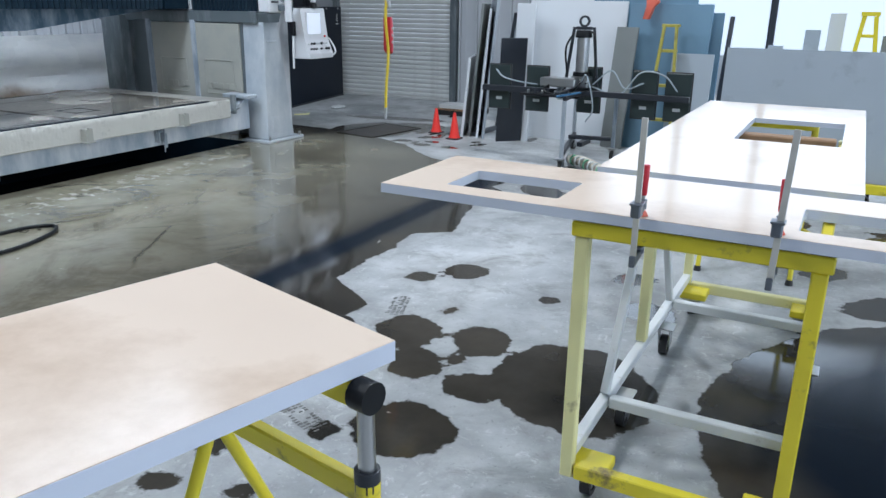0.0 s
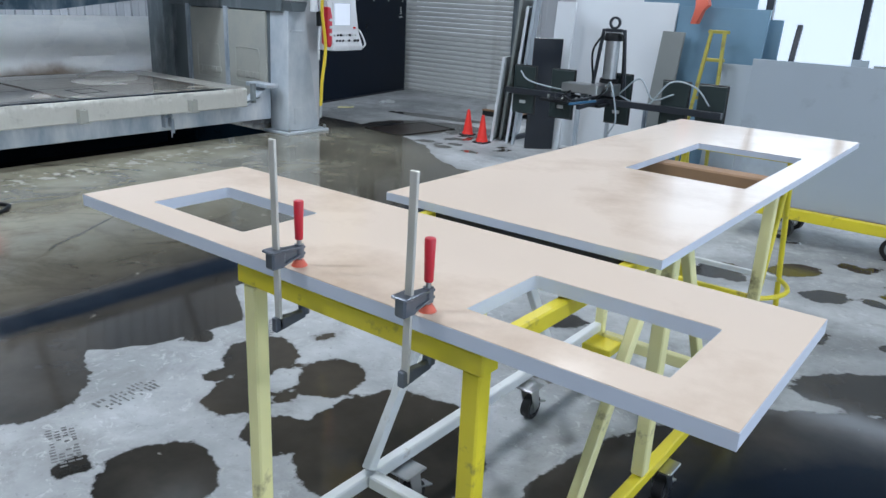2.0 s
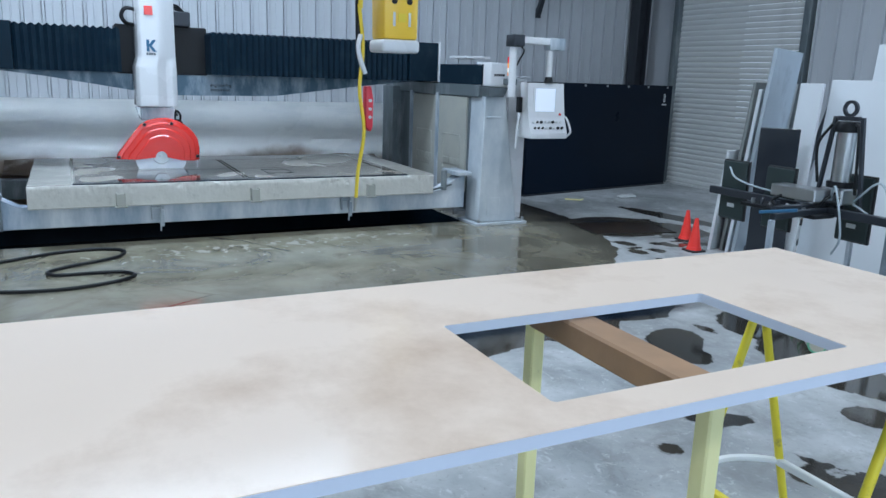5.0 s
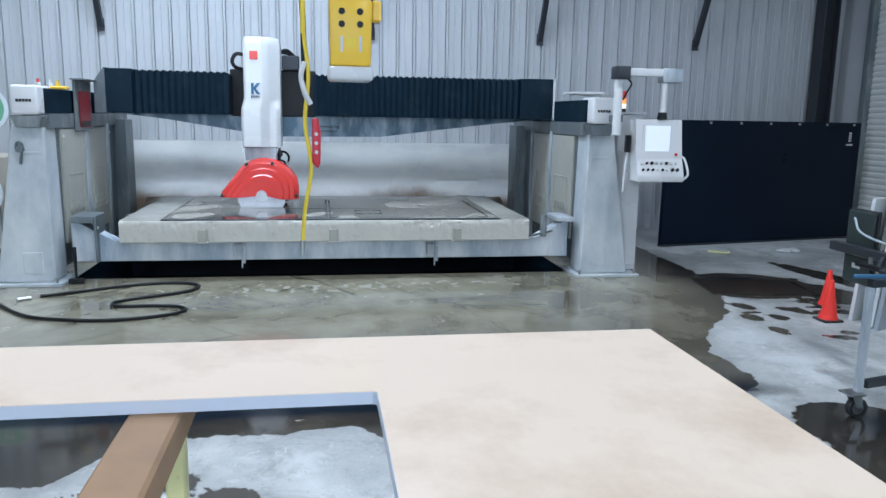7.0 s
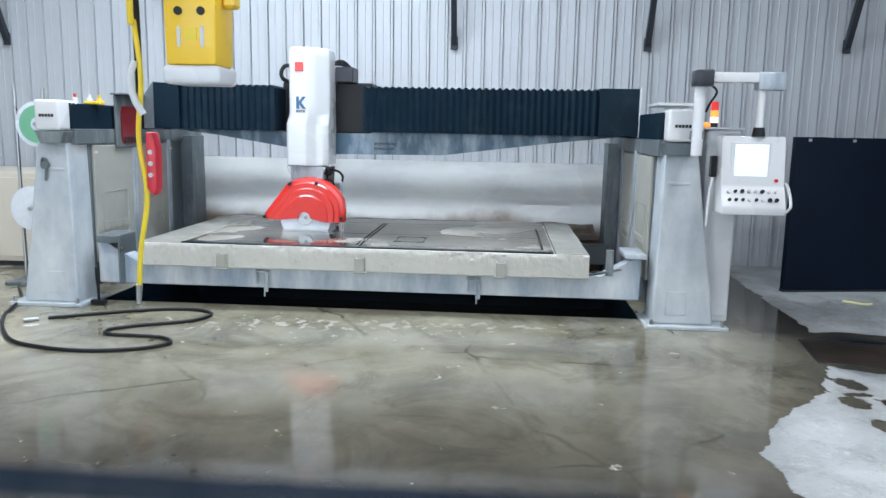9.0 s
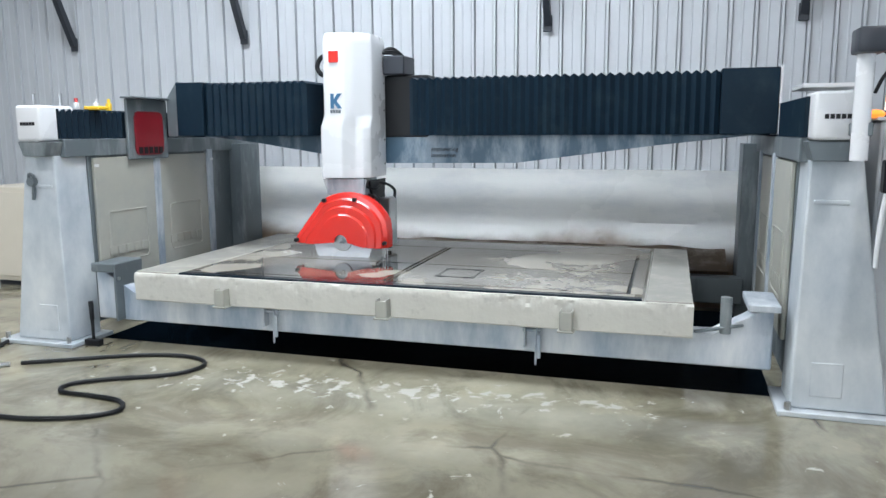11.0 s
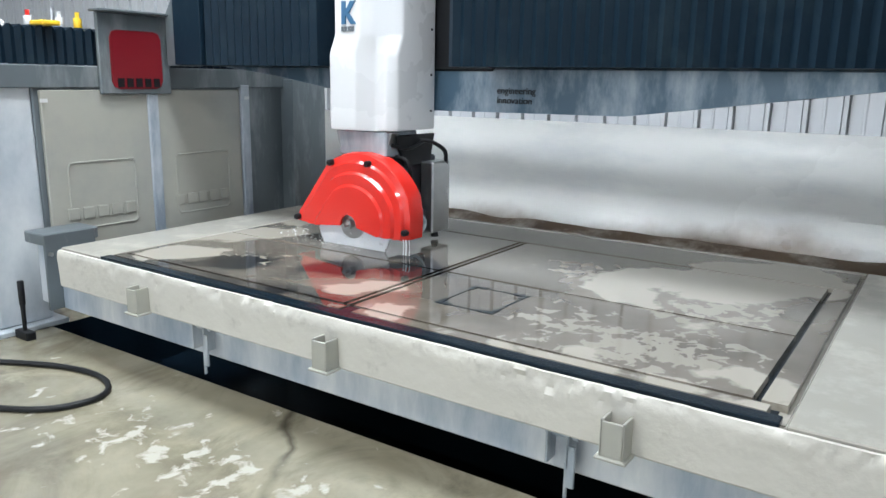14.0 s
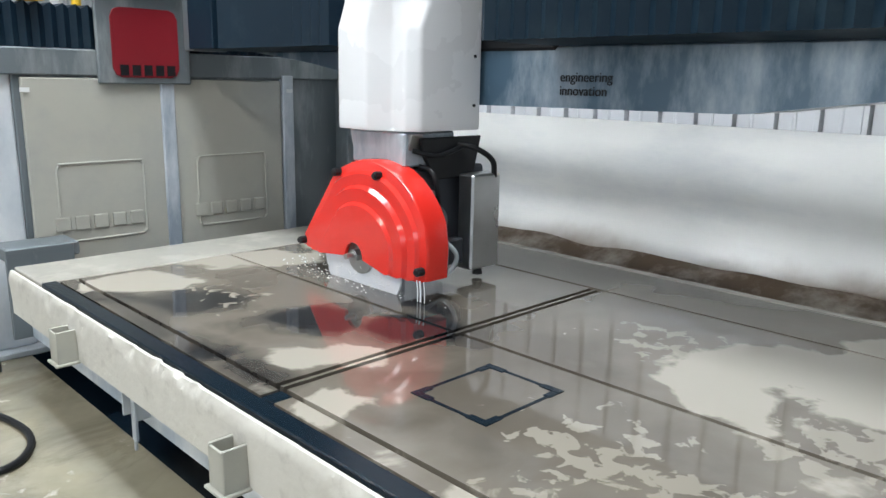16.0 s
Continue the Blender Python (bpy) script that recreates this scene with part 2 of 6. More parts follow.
def wet_slab_material():
    """Dark polished stone under water: pale slurry, black sludge and floating flecks by the attributes of those names."""
    m = mat("wet_grey_stone", (0.10, 0.088, 0.072), 0.06, 0.0, 0.35, 1.6, 0.012, 30, spec=0.6)
    n, l = m.node_tree.nodes, m.node_tree.links
    b = n["Principled BSDF"]
    pos = n.new("ShaderNodeTexCoord").outputs["Object"]

    def cloud(scale, detail, dist):
        t = n.new("ShaderNodeTexNoise")
        t.inputs["Scale"].default_value, t.inputs["Detail"].default_value, t.inputs["Distortion"].default_value = scale, detail, dist
        l.new(pos, t.inputs["Vector"])
        return t.outputs["Fac"]

    def add_scaled(a, k, c):
        t = n.new("ShaderNodeMath")
        t.operation = "MULTIPLY_ADD"
        t.inputs[1].default_value = k
        l.new(a, t.inputs[0])
        if isinstance(c, float):
            t.inputs[2].default_value = c
        else:
            l.new(c, t.inputs[2])
        return t.outputs[0]

    def span(v, lo, hi, c=1.0):
        t = n.new("ShaderNodeMapRange")
        t.inputs["From Min"].default_value, t.inputs["From Max"].default_value, t.inputs["To Max"].default_value = lo, hi, c
        l.new(v, t.inputs["Value"])
        return t.outputs[0]

    def blend(f, a, colour):
        t = n.new("ShaderNodeMix")
        t.data_type = "RGBA"
        t.inputs[7].default_value = (*colour, 1)
        l.new(f, t.inputs[0])
        l.new(a, t.inputs[6])
        return t.outputs[2]

    def attr(name):
        t = n.new("ShaderNodeAttribute")
        t.attribute_name = name
        return t.outputs["Fac"]

    wander = add_scaled(cloud(5.0, 6, 0.4), 0.30, -0.15)
    pale = span(add_scaled(wander, 1.0, attr("pale")), -0.01, 0.012)
    thin = span(add_scaled(wander, 1.2, attr("pale")), -0.16, 0.05, 0.55)
    ink = span(add_scaled(wander, 0.9, attr("ink")), -0.03, 0.06, 0.92)
    floating = add_scaled(attr("fleck"), 0.9, cloud(17.0, 3, 0.5))
    floating = span(floating, 0.60, 0.64, 0.8)
    col = b.inputs["Base Color"].links[0].from_socket
    col = blend(span(cloud(1.1, 4, 0.3), 0.45, 0.62, 0.7), col, (0.17, 0.155, 0.13))
    col = blend(thin, col, (0.24, 0.22, 0.185))
    col = blend(ink, col, (0.008, 0.010, 0.014))
    col = blend(floating, col, (0.30, 0.278, 0.235))
    col = blend(pale, col, (0.345, 0.322, 0.278))
    l.new(col, b.inputs["Base Color"])
    rough = span(pale, 0.0, 1.0, 0.15)
    l.new(add_scaled(rough, 1.0, 0.045), b.inputs["Roughness"])
    return m


M["wet_slab"] = wet_slab_material()


def floor_material():
    """Concrete: pale where dry, dark and glossy where the attribute 'wet' is above zero, near-black painted reflections
    and white foam by theirs.
    """
    m = bpy.data.materials.new("wet_concrete_floor")
    m.use_nodes = True
    n, l = m.node_tree.nodes, m.node_tree.links
    b = n["Principled BSDF"]
    pos = n.new("ShaderNodeTexCoord").outputs["Object"]

    def nz(scale, detail=6, rough=0.55, dist=0.0):
        t = n.new("ShaderNodeTexNoise")
        t.inputs["Scale"].default_value, t.inputs["Detail"].default_value = scale, detail
        t.inputs["Roughness"].default_value, t.inputs["Distortion"].default_value = rough, dist
        l.new(pos, t.inputs["Vector"])
        return t.outputs["Fac"]

    def math_node(op, a, v):
        t = n.new("ShaderNodeMath")
        t.operation = op
        for s, q in zip(t.inputs, (a, v)):
            if isinstance(q, (int, float)):
                s.default_value = q
            else:
                l.new(q, s)
        return t.outputs[0]

    def span(v, lo, hi, a=0.0, c=1.0):
        t = n.new("ShaderNodeMapRange")
        for key, q in zip(("From Min", "From Max", "To Min", "To Max"), (lo, hi, a, c)):
            t.inputs[key].default_value = q
        l.new(v, t.inputs["Value"])
        return t.outputs[0]

    def blend(f, a, c):
        t = n.new("ShaderNodeMix")
        t.data_type = "RGBA"
        l.new(f, t.inputs[0])
        for s, q in ((t.inputs[6], a), (t.inputs[7], c)):
            if isinstance(q, tuple):
                s.default_value = (*q, 1)
            else:
                l.new(q, s)
        return t.outputs[2]

    def attr(name):
        t = n.new("ShaderNodeAttribute")
        t.attribute_name = name
        return t.outputs["Fac"]

    edge = math_node("ADD", attr("wet"), math_node("ADD", span(nz(8, 8, 0.68), 0, 1, -0.05, 0.06), span(nz(2.4, 4, 0.6), 0, 1, -0.055, 0.06)))
    wet = span(edge, -0.006, 0.006)
    damp = span(math_node("ADD", edge, span(nz(3.0, 6, 0.6), 0, 1, -0.1, 0.1)), -0.20, 0.02)
    dry = blend(span(nz(0.9, 8, 0.65), 0.35, 0.65), (0.25, 0.265, 0.272), (0.58, 0.60, 0.61))
    dry = blend(span(nz(3.2, 8, 0.7, 0.5), 0.5, 0.72), dry, (0.235, 0.24, 0.235))
    dry = blend(span(nz(2.1, 5, 0.6, 0.8), 0.56, 0.70, 0, 0.8), dry, (0.56, 0.58, 0.59))
    dry = blend(span(nz(34, 4, 0.7), 0.60, 0.70, 0, 0.55), dry, (0.17, 0.172, 0.17))
    dry = blend(span(nz(15, 6, 0.75, 1.2), 0.57, 0.66, 0, 0.6), dry, (0.64, 0.66, 0.67))
    dry = blend(span(damp, 0, 1, 0, 0.4), dry, (0.20, 0.202, 0.198))
    soaked = blend(span(nz(0.8, 6, 0.6), 0.35, 0.65), (0.022, 0.021, 0.019), (0.078, 0.068, 0.053))
    # olive slurry film, lightened to hold the wall's reflection in its colour
    murky_sheen = blend(span(nz(0.7, 6, 0.6), 0.35, 0.65), (0.165, 0.152, 0.108), (0.41, 0.388, 0.30))
    murky_sheen = blend(span(nz(2.4, 8, 0.7, 0.6), 0.52, 0.68), murky_sheen, (0.32, 0.295, 0.215))
    crack = n.new("ShaderNodeTexVoronoi")
    crack.feature = "DISTANCE_TO_EDGE"
    crack.inputs["Scale"].default_value = 0.75
    bend = n.new("ShaderNodeMix")
    bend.data_type = "VECTOR"
    bend.inputs[0].default_value = 0.16
    l.new(pos, bend.inputs[4])
    wob = n.new("ShaderNodeTexNoise")
    wob.inputs["Scale"].default_value, wob.inputs["Detail"].default_value = 2.2, 6
    l.new(pos, wob.inputs["Vector"])
    l.new(wob.outputs["Color"], bend.inputs[5])
    l.new(bend.outputs[1], crack.inputs["Vector"])
    line = math_node("MULTIPLY", span(crack.outputs["Distance"], 0.0, 0.012, 0.75, 0.0), span(nz(1.1, 3), 0.47, 0.6))
    murky_sheen = blend(span(nz(1.3, 8, 0.68, 0.9), 0.48, 0.62, 0, 0.55), murky_sheen, (0.085, 0.072, 0.048))
    murky_sheen = blend(span(nz(9, 5, 0.6, 0.4), 0.67, 0.71, 0, 0.8), murky_sheen, (0.46, 0.44, 0.37))
    murky_sheen = blend(line, murky_sheen, (0.035, 0.032, 0.024))
    soaked = blend(attr("murk_and_sheen"), soaked, murky_sheen)
    col = blend(wet, dry, soaked)
    foam = span(math_node("ADD", attr("foam"), span(nz(9, 4, 0.55, 0.5), 0, 1, -1.0, 1.0)), 0.42, 0.56)
    col = blend(foam, col, (0.47, 0.455, 0.40))
    # near-black colour stands in for dark reflections in the band and pool
    silt_and_shade = span(math_node("ADD", attr("silt_and_shade"), span(nz(3, 5), 0, 1, -0.25, 0.25)), 0.15, 0.75)
    col = blend(silt_and_shade, col, (0.007, 0.012, 0.021))
    l.new(col, b.inputs["Base Color"])
    gloss = blend(wet, (0.62, 0.62, 0.62), (0.07, 0.07, 0.07))
    gloss = blend(span(nz(1.6, 5), 0.45, 0.75, 0, 0.25), gloss, (0.35, 0.35, 0.35))
    gloss = blend(silt_and_shade, gloss, (0.16, 0.16, 0.16))
    l.new(gloss, b.inputs["Roughness"])
    l.new(math_node("MULTIPLY", span(silt_and_shade, 0, 1, 1.0, 0.2), math_node("ADD", span(wet, 0, 1, 0.3, 0.42), span(attr("murk_and_sheen"), 0, 1, 0, 0.65))), b.inputs["Specular IOR Level"])
    bp = n.new("ShaderNodeBump")
    bp.inputs["Distance"].default_value = 0.004
    l.new(span(wet, 0, 1, 0.35, 0.03), bp.inputs["Strength"])
    l.new(math_node("ADD", nz(60, 6), math_node("MULTIPLY", nz(4, 3), 0.6)), bp.inputs["Height"])
    l.new(bp.outputs["Normal"], b.inputs["Normal"])
    return m


M["floor"] = floor_material()

# ---- building helpers ----
ORIGIN = {}


def thing(name, at, label, category, group="", kind=""):
    ob = new(name)
    ob.location = at
    ob.empty_display_size = 0.1
    ORIGIN[ob.name] = Vector(at)
    return tagged(ob, label, category, group, kind)


def part(name, bm, material, parent=None, label="", smooth=False):
    """Links a bmesh, built in world places, as one mesh under a thing or a part."""
    me = bpy.data.meshes.new(name)
    at = ORIGIN[parent.name] if parent else Vector()
    bmesh.ops.translate(bm, vec=-at, verts=bm.verts)
    bmesh.ops.recalc_face_normals(bm, faces=bm.faces)
    bm.to_mesh(me)
    bm.free()
    me.materials.append(M[material])
    if smooth:
        me.polygons.foreach_set("use_smooth", [True] * len(me.polygons))
        me.set_sharp_from_angle(angle=radians(35))
    ob = new(name, me)
    if parent:
        ob.parent = parent
    ORIGIN[ob.name] = at
    if label:
        tagged(ob, label)
    return ob


def bm_new():
    return bmesh.new()


def bevel(bm, geom_verts, width, segs=1):
    if width:
        vs = set(geom_verts)
        es = [e for e in bm.edges if e.verts[0] in vs and e.verts[1] in vs]
        bmesh.ops.bevel(bm, geom=es, offset=width, segments=segs, affect="EDGES", profile=0.5)


def bx(bm, x0, x1, y0, y1, z0, z1, bev=0.004, segs=1, m=None):
    r = bmesh.ops.create_cube(bm, size=1)
    mm = Matrix.Translation(((x0 + x1) / 2, (y0 + y1) / 2, (z0 + z1) / 2)) @ Matrix.Diagonal((abs(x1 - x0), abs(y1 - y0), abs(z1 - z0), 1))
    bmesh.ops.transform(bm, matrix=(m @ mm) if m else mm, verts=r["verts"])
    bevel(bm, r["verts"], bev, segs)
    return bm


def box(*a, **k):
    return bx(bmesh.new(), *a, **k)


def between(p0, p1, up=(0, 0, 1)):
    p0, p1 = Vector(p0), Vector(p1)
    d = (p1 - p0).normalized()
    u = Vector(up)
    if abs(d.dot(u)) > 0.98:
        u = Vector((0, 1, 0))
    s = d.cross(u).normalized()
    u = s.cross(d)
    m = Matrix((s, d, u)).transposed().to_4x4()
    return Matrix.Translation((p0 + p1) / 2) @ m, (p1 - p0).length


def bar(bm, p0, p1, w, h, bev=0.004, up=(0, 0, 1)):
    """A square bar from p0 to p1, w wide and h high."""
    m, length = between(p0, p1, up)
    return bx(bm, -w / 2, w / 2, -length / 2, length / 2, -h / 2, h / 2, bev, 1, m)


def rod(bm, p0, p1, r0, r1=None, seg=16, bev=0.0):
    p0, p1 = Vector(p0), Vector(p1)
    d = p1 - p0
    q = d.to_track_quat("Z", "Y").to_matrix().to_4x4()
    r = bmesh.ops.create_cone(bm, cap_ends=True, segments=seg, radius1=r0, radius2=r0 if r1 is None else r1, depth=d.length)
    bmesh.ops.transform(bm, matrix=Matrix.Translation((p0 + p1) / 2) @ q, verts=r["verts"])
    if bev:
        caps = [e for e in bm.edges if e.verts[0] in set(r["verts"]) and any(len(f.verts) > 4 for f in e.link_faces)]
        bmesh.ops.bevel(bm, geom=caps, offset=bev, segments=2, affect="EDGES", profile=0.5)
    return bm


def ball(bm, c, r, sx=1, sy=1, sz=1, seg=12):
    q = bmesh.ops.create_uvsphere(bm, u_segments=seg, v_segments=seg // 2 + 2, radius=r)
    bmesh.ops.transform(bm, matrix=Matrix.Translation(c) @ Matrix.Diagonal((sx, sy, sz, 1)), verts=q["verts"])
    return bm


def ring(bm, c, axis, r_out, r_in, depth, seg=40):
    """A flat ring (wheel, tyre, rim) round axis."""
    q = Vector(axis).to_track_quat("Z", "Y").to_matrix()
    c = Vector(c)
    loops = []
    for rad, h in ((r_out, -depth / 2), (r_out, depth / 2), (r_in, depth / 2), (r_in, -depth / 2)):
        loops.append([bm.verts.new(c + q @ Vector((rad * math.cos(a), rad * math.sin(a), h))) for a in [2 * math.pi * i / seg for i in range(seg)]])
    for k in range(4):
        a, b2 = loops[k], loops[(k + 1) % 4]
        for i in range(seg):
            bm.faces.new((a[i], a[(i + 1) % seg], b2[(i + 1) % seg], b2[i]))
    return bm


def prism(bm, poly, axis, a, c, bev=0.0, segs=1):
    """poly in the plane across axis ('x': (y, z), 'y': (x, z), 'z': (x, y)), pulled from a to c."""
    def p(u, v, w):
        return {"x": (w, u, v), "y": (u, w, v), "z": (u, v, w)}[axis]
    lo = [bm.verts.new(p(u, v, a)) for u, v in poly]
    hi = [bm.verts.new(p(u, v, c)) for u, v in poly]
    bm.faces.new(lo)
    bm.faces.new(hi)
    for i in range(len(poly)):
        j = (i + 1) % len(poly)
        bm.faces.new((lo[i], lo[j], hi[j], hi[i]))
    bevel(bm, lo + hi, bev, segs)
    return bm


def smooth_path(pts, n=8):
    pts = [Vector(p) for p in pts]
    ext = [2 * pts[0] - pts[1]] + pts + [2 * pts[-1] - pts[-2]]
    out = []
    for i in range(1, len(ext) - 2):
        p0, p1, p2, p3 = ext[i - 1:i + 3]
        for k in range(n):
            t = k / n
            out.append(0.5 * ((2 * p1) + (p2 - p0) * t + (2 * p0 - 5 * p1 + 4 * p2 - p3) * t * t + (3 * p1 - p0 - 3 * p2 + p3) * t ** 3))
    return out + [pts[-1]]


def tube(bm, pts, r, seg=10, n=8):
    """A hose or cable of radius r along a smooth path."""
    path = smooth_path(pts, n)
    rows, side = [], None
    for i, p in enumerate(path):
        d = (path[min(i + 1, len(path) - 1)] - path[max(i - 1, 0)]).normalized()
        if side is None:
            side = d.orthogonal().normalized()
        side = (side - d * side.dot(d)).normalized()
        up = d.cross(side)
        rows.append([bm.verts.new(p + r * (math.cos(a) * side + math.sin(a) * up)) for a in [2 * math.pi * k / seg for k in range(seg)]])
    for a, c in zip(rows, rows[1:]):
        for k in range(seg):
            bm.faces.new((a[k], a[(k + 1) % seg], c[(k + 1) % seg], c[k]))
    bm.faces.new(rows[0])
    bm.faces.new(rows[-1])
    return bm


def plate_with_holes(bm, x0, x1, y0, y1, z0, z1, holes, corner=0.02):
    """A slab whose holes (x0, x1, y0, y1) go right through, with rounded corners; one closed mesh."""
    xs = sorted({x0, x1, *[h[0] for h in holes], *[h[1] for h in holes]})
    ys = sorted({y0, y1, *[h[2] for h in holes], *[h[3] for h in holes]})
    inside = lambda x, y: any(h[0] < x < h[1] and h[2] < y < h[3] for h in holes)
    grid = {}

    def v(x, y, z):
        key = (round(x, 5), round(y, 5), z)
        if key not in grid:
            grid[key] = bm.verts.new((x, y, z))
        return grid[key]
    cells = {(i, j) for i in range(len(xs) - 1) for j in range(len(ys) - 1) if not inside((xs[i] + xs[i + 1]) / 2, (ys[j] + ys[j + 1]) / 2)}
    for i, j in cells:
        q = [(xs[i], ys[j]), (xs[i + 1], ys[j]), (xs[i + 1], ys[j + 1]), (xs[i], ys[j + 1])]
        bm.faces.new([v(x, y, z1) for x, y in q])
        bm.faces.new([v(x, y, z0) for x, y in reversed(q)])
        for (di, dj), (a, c) in {(0, -1): (0, 1), (1, 0): (1, 2), (0, 1): (2, 3), (-1, 0): (3, 0)}.items():
            if (i + di, j + dj) not in cells:
                bm.faces.new((v(*q[a], z0), v(*q[c], z0), v(*q[c], z1), v(*q[a], z1)))
    ups = [e for e in bm.edges if abs(e.verts[0].co.z - e.verts[1].co.z) > 1e-4 and
           any(abs(e.verts[0].co.x - hx) < 1e-4 and abs(e.verts[0].co.y - hy) < 1e-4 for h in holes for hx in h[:2] for hy in h[2:])]
    if ups and corner:
        bmesh.ops.bevel(bm, geom=ups, offset=corner, segments=4, affect="EDGES", profile=0.5)
    return bm


def write(text, size, m, material, parent, name="lettering", bold=0.0):
    """Raised lettering with the built-in font, as a mesh, at the pose m."""
    cu = bpy.data.curves.new(name, "FONT")
    cu.body, cu.size, cu.extrude, cu.offset = text, size, 0.001, bold
    tmp = bpy.data.objects.new(name, cu)
    me = bpy.data.meshes.new_from_object(tmp)
    bpy.data.objects.remove(tmp)
    bpy.data.curves.remove(cu)
    at = ORIGIN[parent.name]
    me.transform(Matrix.Translation(-at) @ m)
    me.materials.clear()
    me.materials.append(M[material])
    ob = new(name, me)
    ob.parent = parent
    ORIGIN[ob.name] = at
    return ob


def blob(cx, cy, rx, ry, turn=0.0):
    a = radians(turn)
    return cx, cy, rx, ry, math.cos(a), math.sin(a)


def blob_depth(b, x, y):
    cx, cy, rx, ry, c, s = b
    dx, dy = x - cx, y - cy
    u, v = (c * dx + s * dy) / rx, (-s * dx + c * dy) / ry
    return (1 - math.sqrt(u * u + v * v)) * min(rx, ry)


# ---- setting ----
PIT = (-7.9, -5.90, 2.02, 6.42)
SPOTS = [blob(-1.72, 2.88, 0.15, 0.18, 34), blob(-1.51, 2.58, 0.11, 0.15, 33), blob(-1.35, 2.93, 0.13, 0.16, 34), blob(-1.19, 2.51, 0.12, 0.11, 33), blob(-1.28, 2.10, 0.18, 0.19, 33),
         blob(-1.85, 3.78, 0.13, 0.12, 35), blob(-0.83, 2.73, 0.33, 0.38, 33), blob(-2.05, 2.81, 0.05, 0.045, 34), blob(-1.84, 1.71, 0.06, 0.10, 33), blob(-1.52, 1.94, 0.05, 0.06, 33),
         blob(-1.25, 3.58, 0.05, 0.04, 34), blob(-0.94, 4.13, 0.12, 0.09, 34), blob(-0.74, 3.66, 0.13, 0.15, 34), blob(-2.09, 2.09, 0.17, 0.23, 33), blob(-2.04, 3.56, 0.09, 0.08, 35),
         blob(-1.74, 2.93, 0.11, 0.13, 61), blob(-1.06, 6.05, 0.13, 0.12, 60), blob(-1.18, 4.94, 0.05, 0.05), blob(-0.61, 5.45, 0.14, 0.11, 61), blob(0.02, 4.80, 0.15, 0.12, 50),
         blob(-1.31, 5.35, 0.14, 0.07, 63), blob(-2.01, 5.81, 0.15, 0.15, 64), blob(-0.81, 5.34, 0.04, 0.04), blob(-0.49, 5.40, 0.06, 0.05), blob(-0.25, 5.84, 0.18, 0.11, 52), blob(-0.01, 5.47, 0.13, 0.09, 51),
         blob(1.12, 2.9, 1.45, 1.4, 0), blob(0.5, 4.4, 0.4, 0.2, 30), blob(0.9, 5.2, 0.3, 0.2),
         blob(-2.12, 6.75, 0.42, 0.34, 20), blob(-1.55, 6.4, 0.45, 0.22), blob(-2.21, 5.92, 0.16, 0.22, 40),
         blob(-5.2, 7.85, 0.5, 0.6), blob(-5.45, 8.85, 0.7, 0.14, 10), blob(-4.85, 8.4, 0.35, 0.25), blob(-4.15, 7.28, 0.09, 0.07), blob(-3.81, 7.29, 0.07, 0.05), blob(-4.32, 7.77, 0.12, 0.08),
         blob(-4.47, 7.40, 0.11, 0.08), blob(-4.15, 7.50, 0.08, 0.06), blob(-2.33, 6.26, 0.07, 0.03),
         blob(1.9, 0.4, 0.9, 0.5, 30), blob(2.6, 5.2, 0.5, 0.3, 50), blob(2.2, 4.6, 0.3, 0.2)]
scatter = random.Random(11)
for k in range(26):
    SPOTS.append(blob(scatter.gauss(-4.6, 0.5), scatter.gauss(7.9, 0.45), scatter.uniform(0.04, 0.14), scatter.uniform(0.02, 0.06), scatter.uniform(60, 120)))
for k in range(16):
    SPOTS.append(blob(scatter.uniform(-0.9, 0.9), scatter.uniform(4.9, 6.6), scatter.uniform(0.04, 0.12), scatter.uniform(0.02, 0.06), scatter.uniform(0, 90)))
for k in range(7):
    SPOTS.append(blob(scatter.uniform(-2.0, -1.3), scatter.uniform(1.0, 3.6), scatter.uniform(0.03, 0.06), scatter.uniform(0.025, 0.05), scatter.uniform(0, 90)))


# where the wet floor ends: x along the bay, y along the far end
SHORE_Y = (-5.0, 1.7, 2.1, 2.4, 2.6, 3.05, 3.3, 3.9, 4.25, 4.45, 5.2, 5.55, 5.85, 6.2, 6.55)
SHORE_X = (-2.0, -2.03, -1.9, -2.3, -2.15, -2.06, -2.45, -2.47, -2.52, -2.3, -2.5, -2.28, -2.65, -2.6, -2.85)
END_X = (-8.6, -5.6, -5.3, -4.6, -4.3, -3.7, -3.4, -2.9, -2.0)
END_Y = (7.7, 7.65, 7.7, 7.3, 7.16, 6.66, 6.54, 6.56, 6.6)
PATCH = [blob(-2.15, 6.85, 0.36, 0.26, 20), blob(-5.25, 7.85, 0.42, 0.5, 20), blob(-4.75, 7.55, 0.4, 0.16, 25), blob(-5.0, 8.35, 0.5, 0.14, 10), blob(-4.45, 7.95, 0.28, 0.10, 35), blob(-5.7, 7.4, 0.2, 0.3)]


def wet_depth(x, y):
    broad = min(float(np.interp(y, SHORE_Y, SHORE_X)) - x, 0.8 * (float(np.interp(x, END_X, END_Y)) - y))
    d = broad
    for b in SPOTS:
        e = blob_depth(b, x, y)
        if e > d:
            d = e
    return max(-0.6, min(0.6, d))


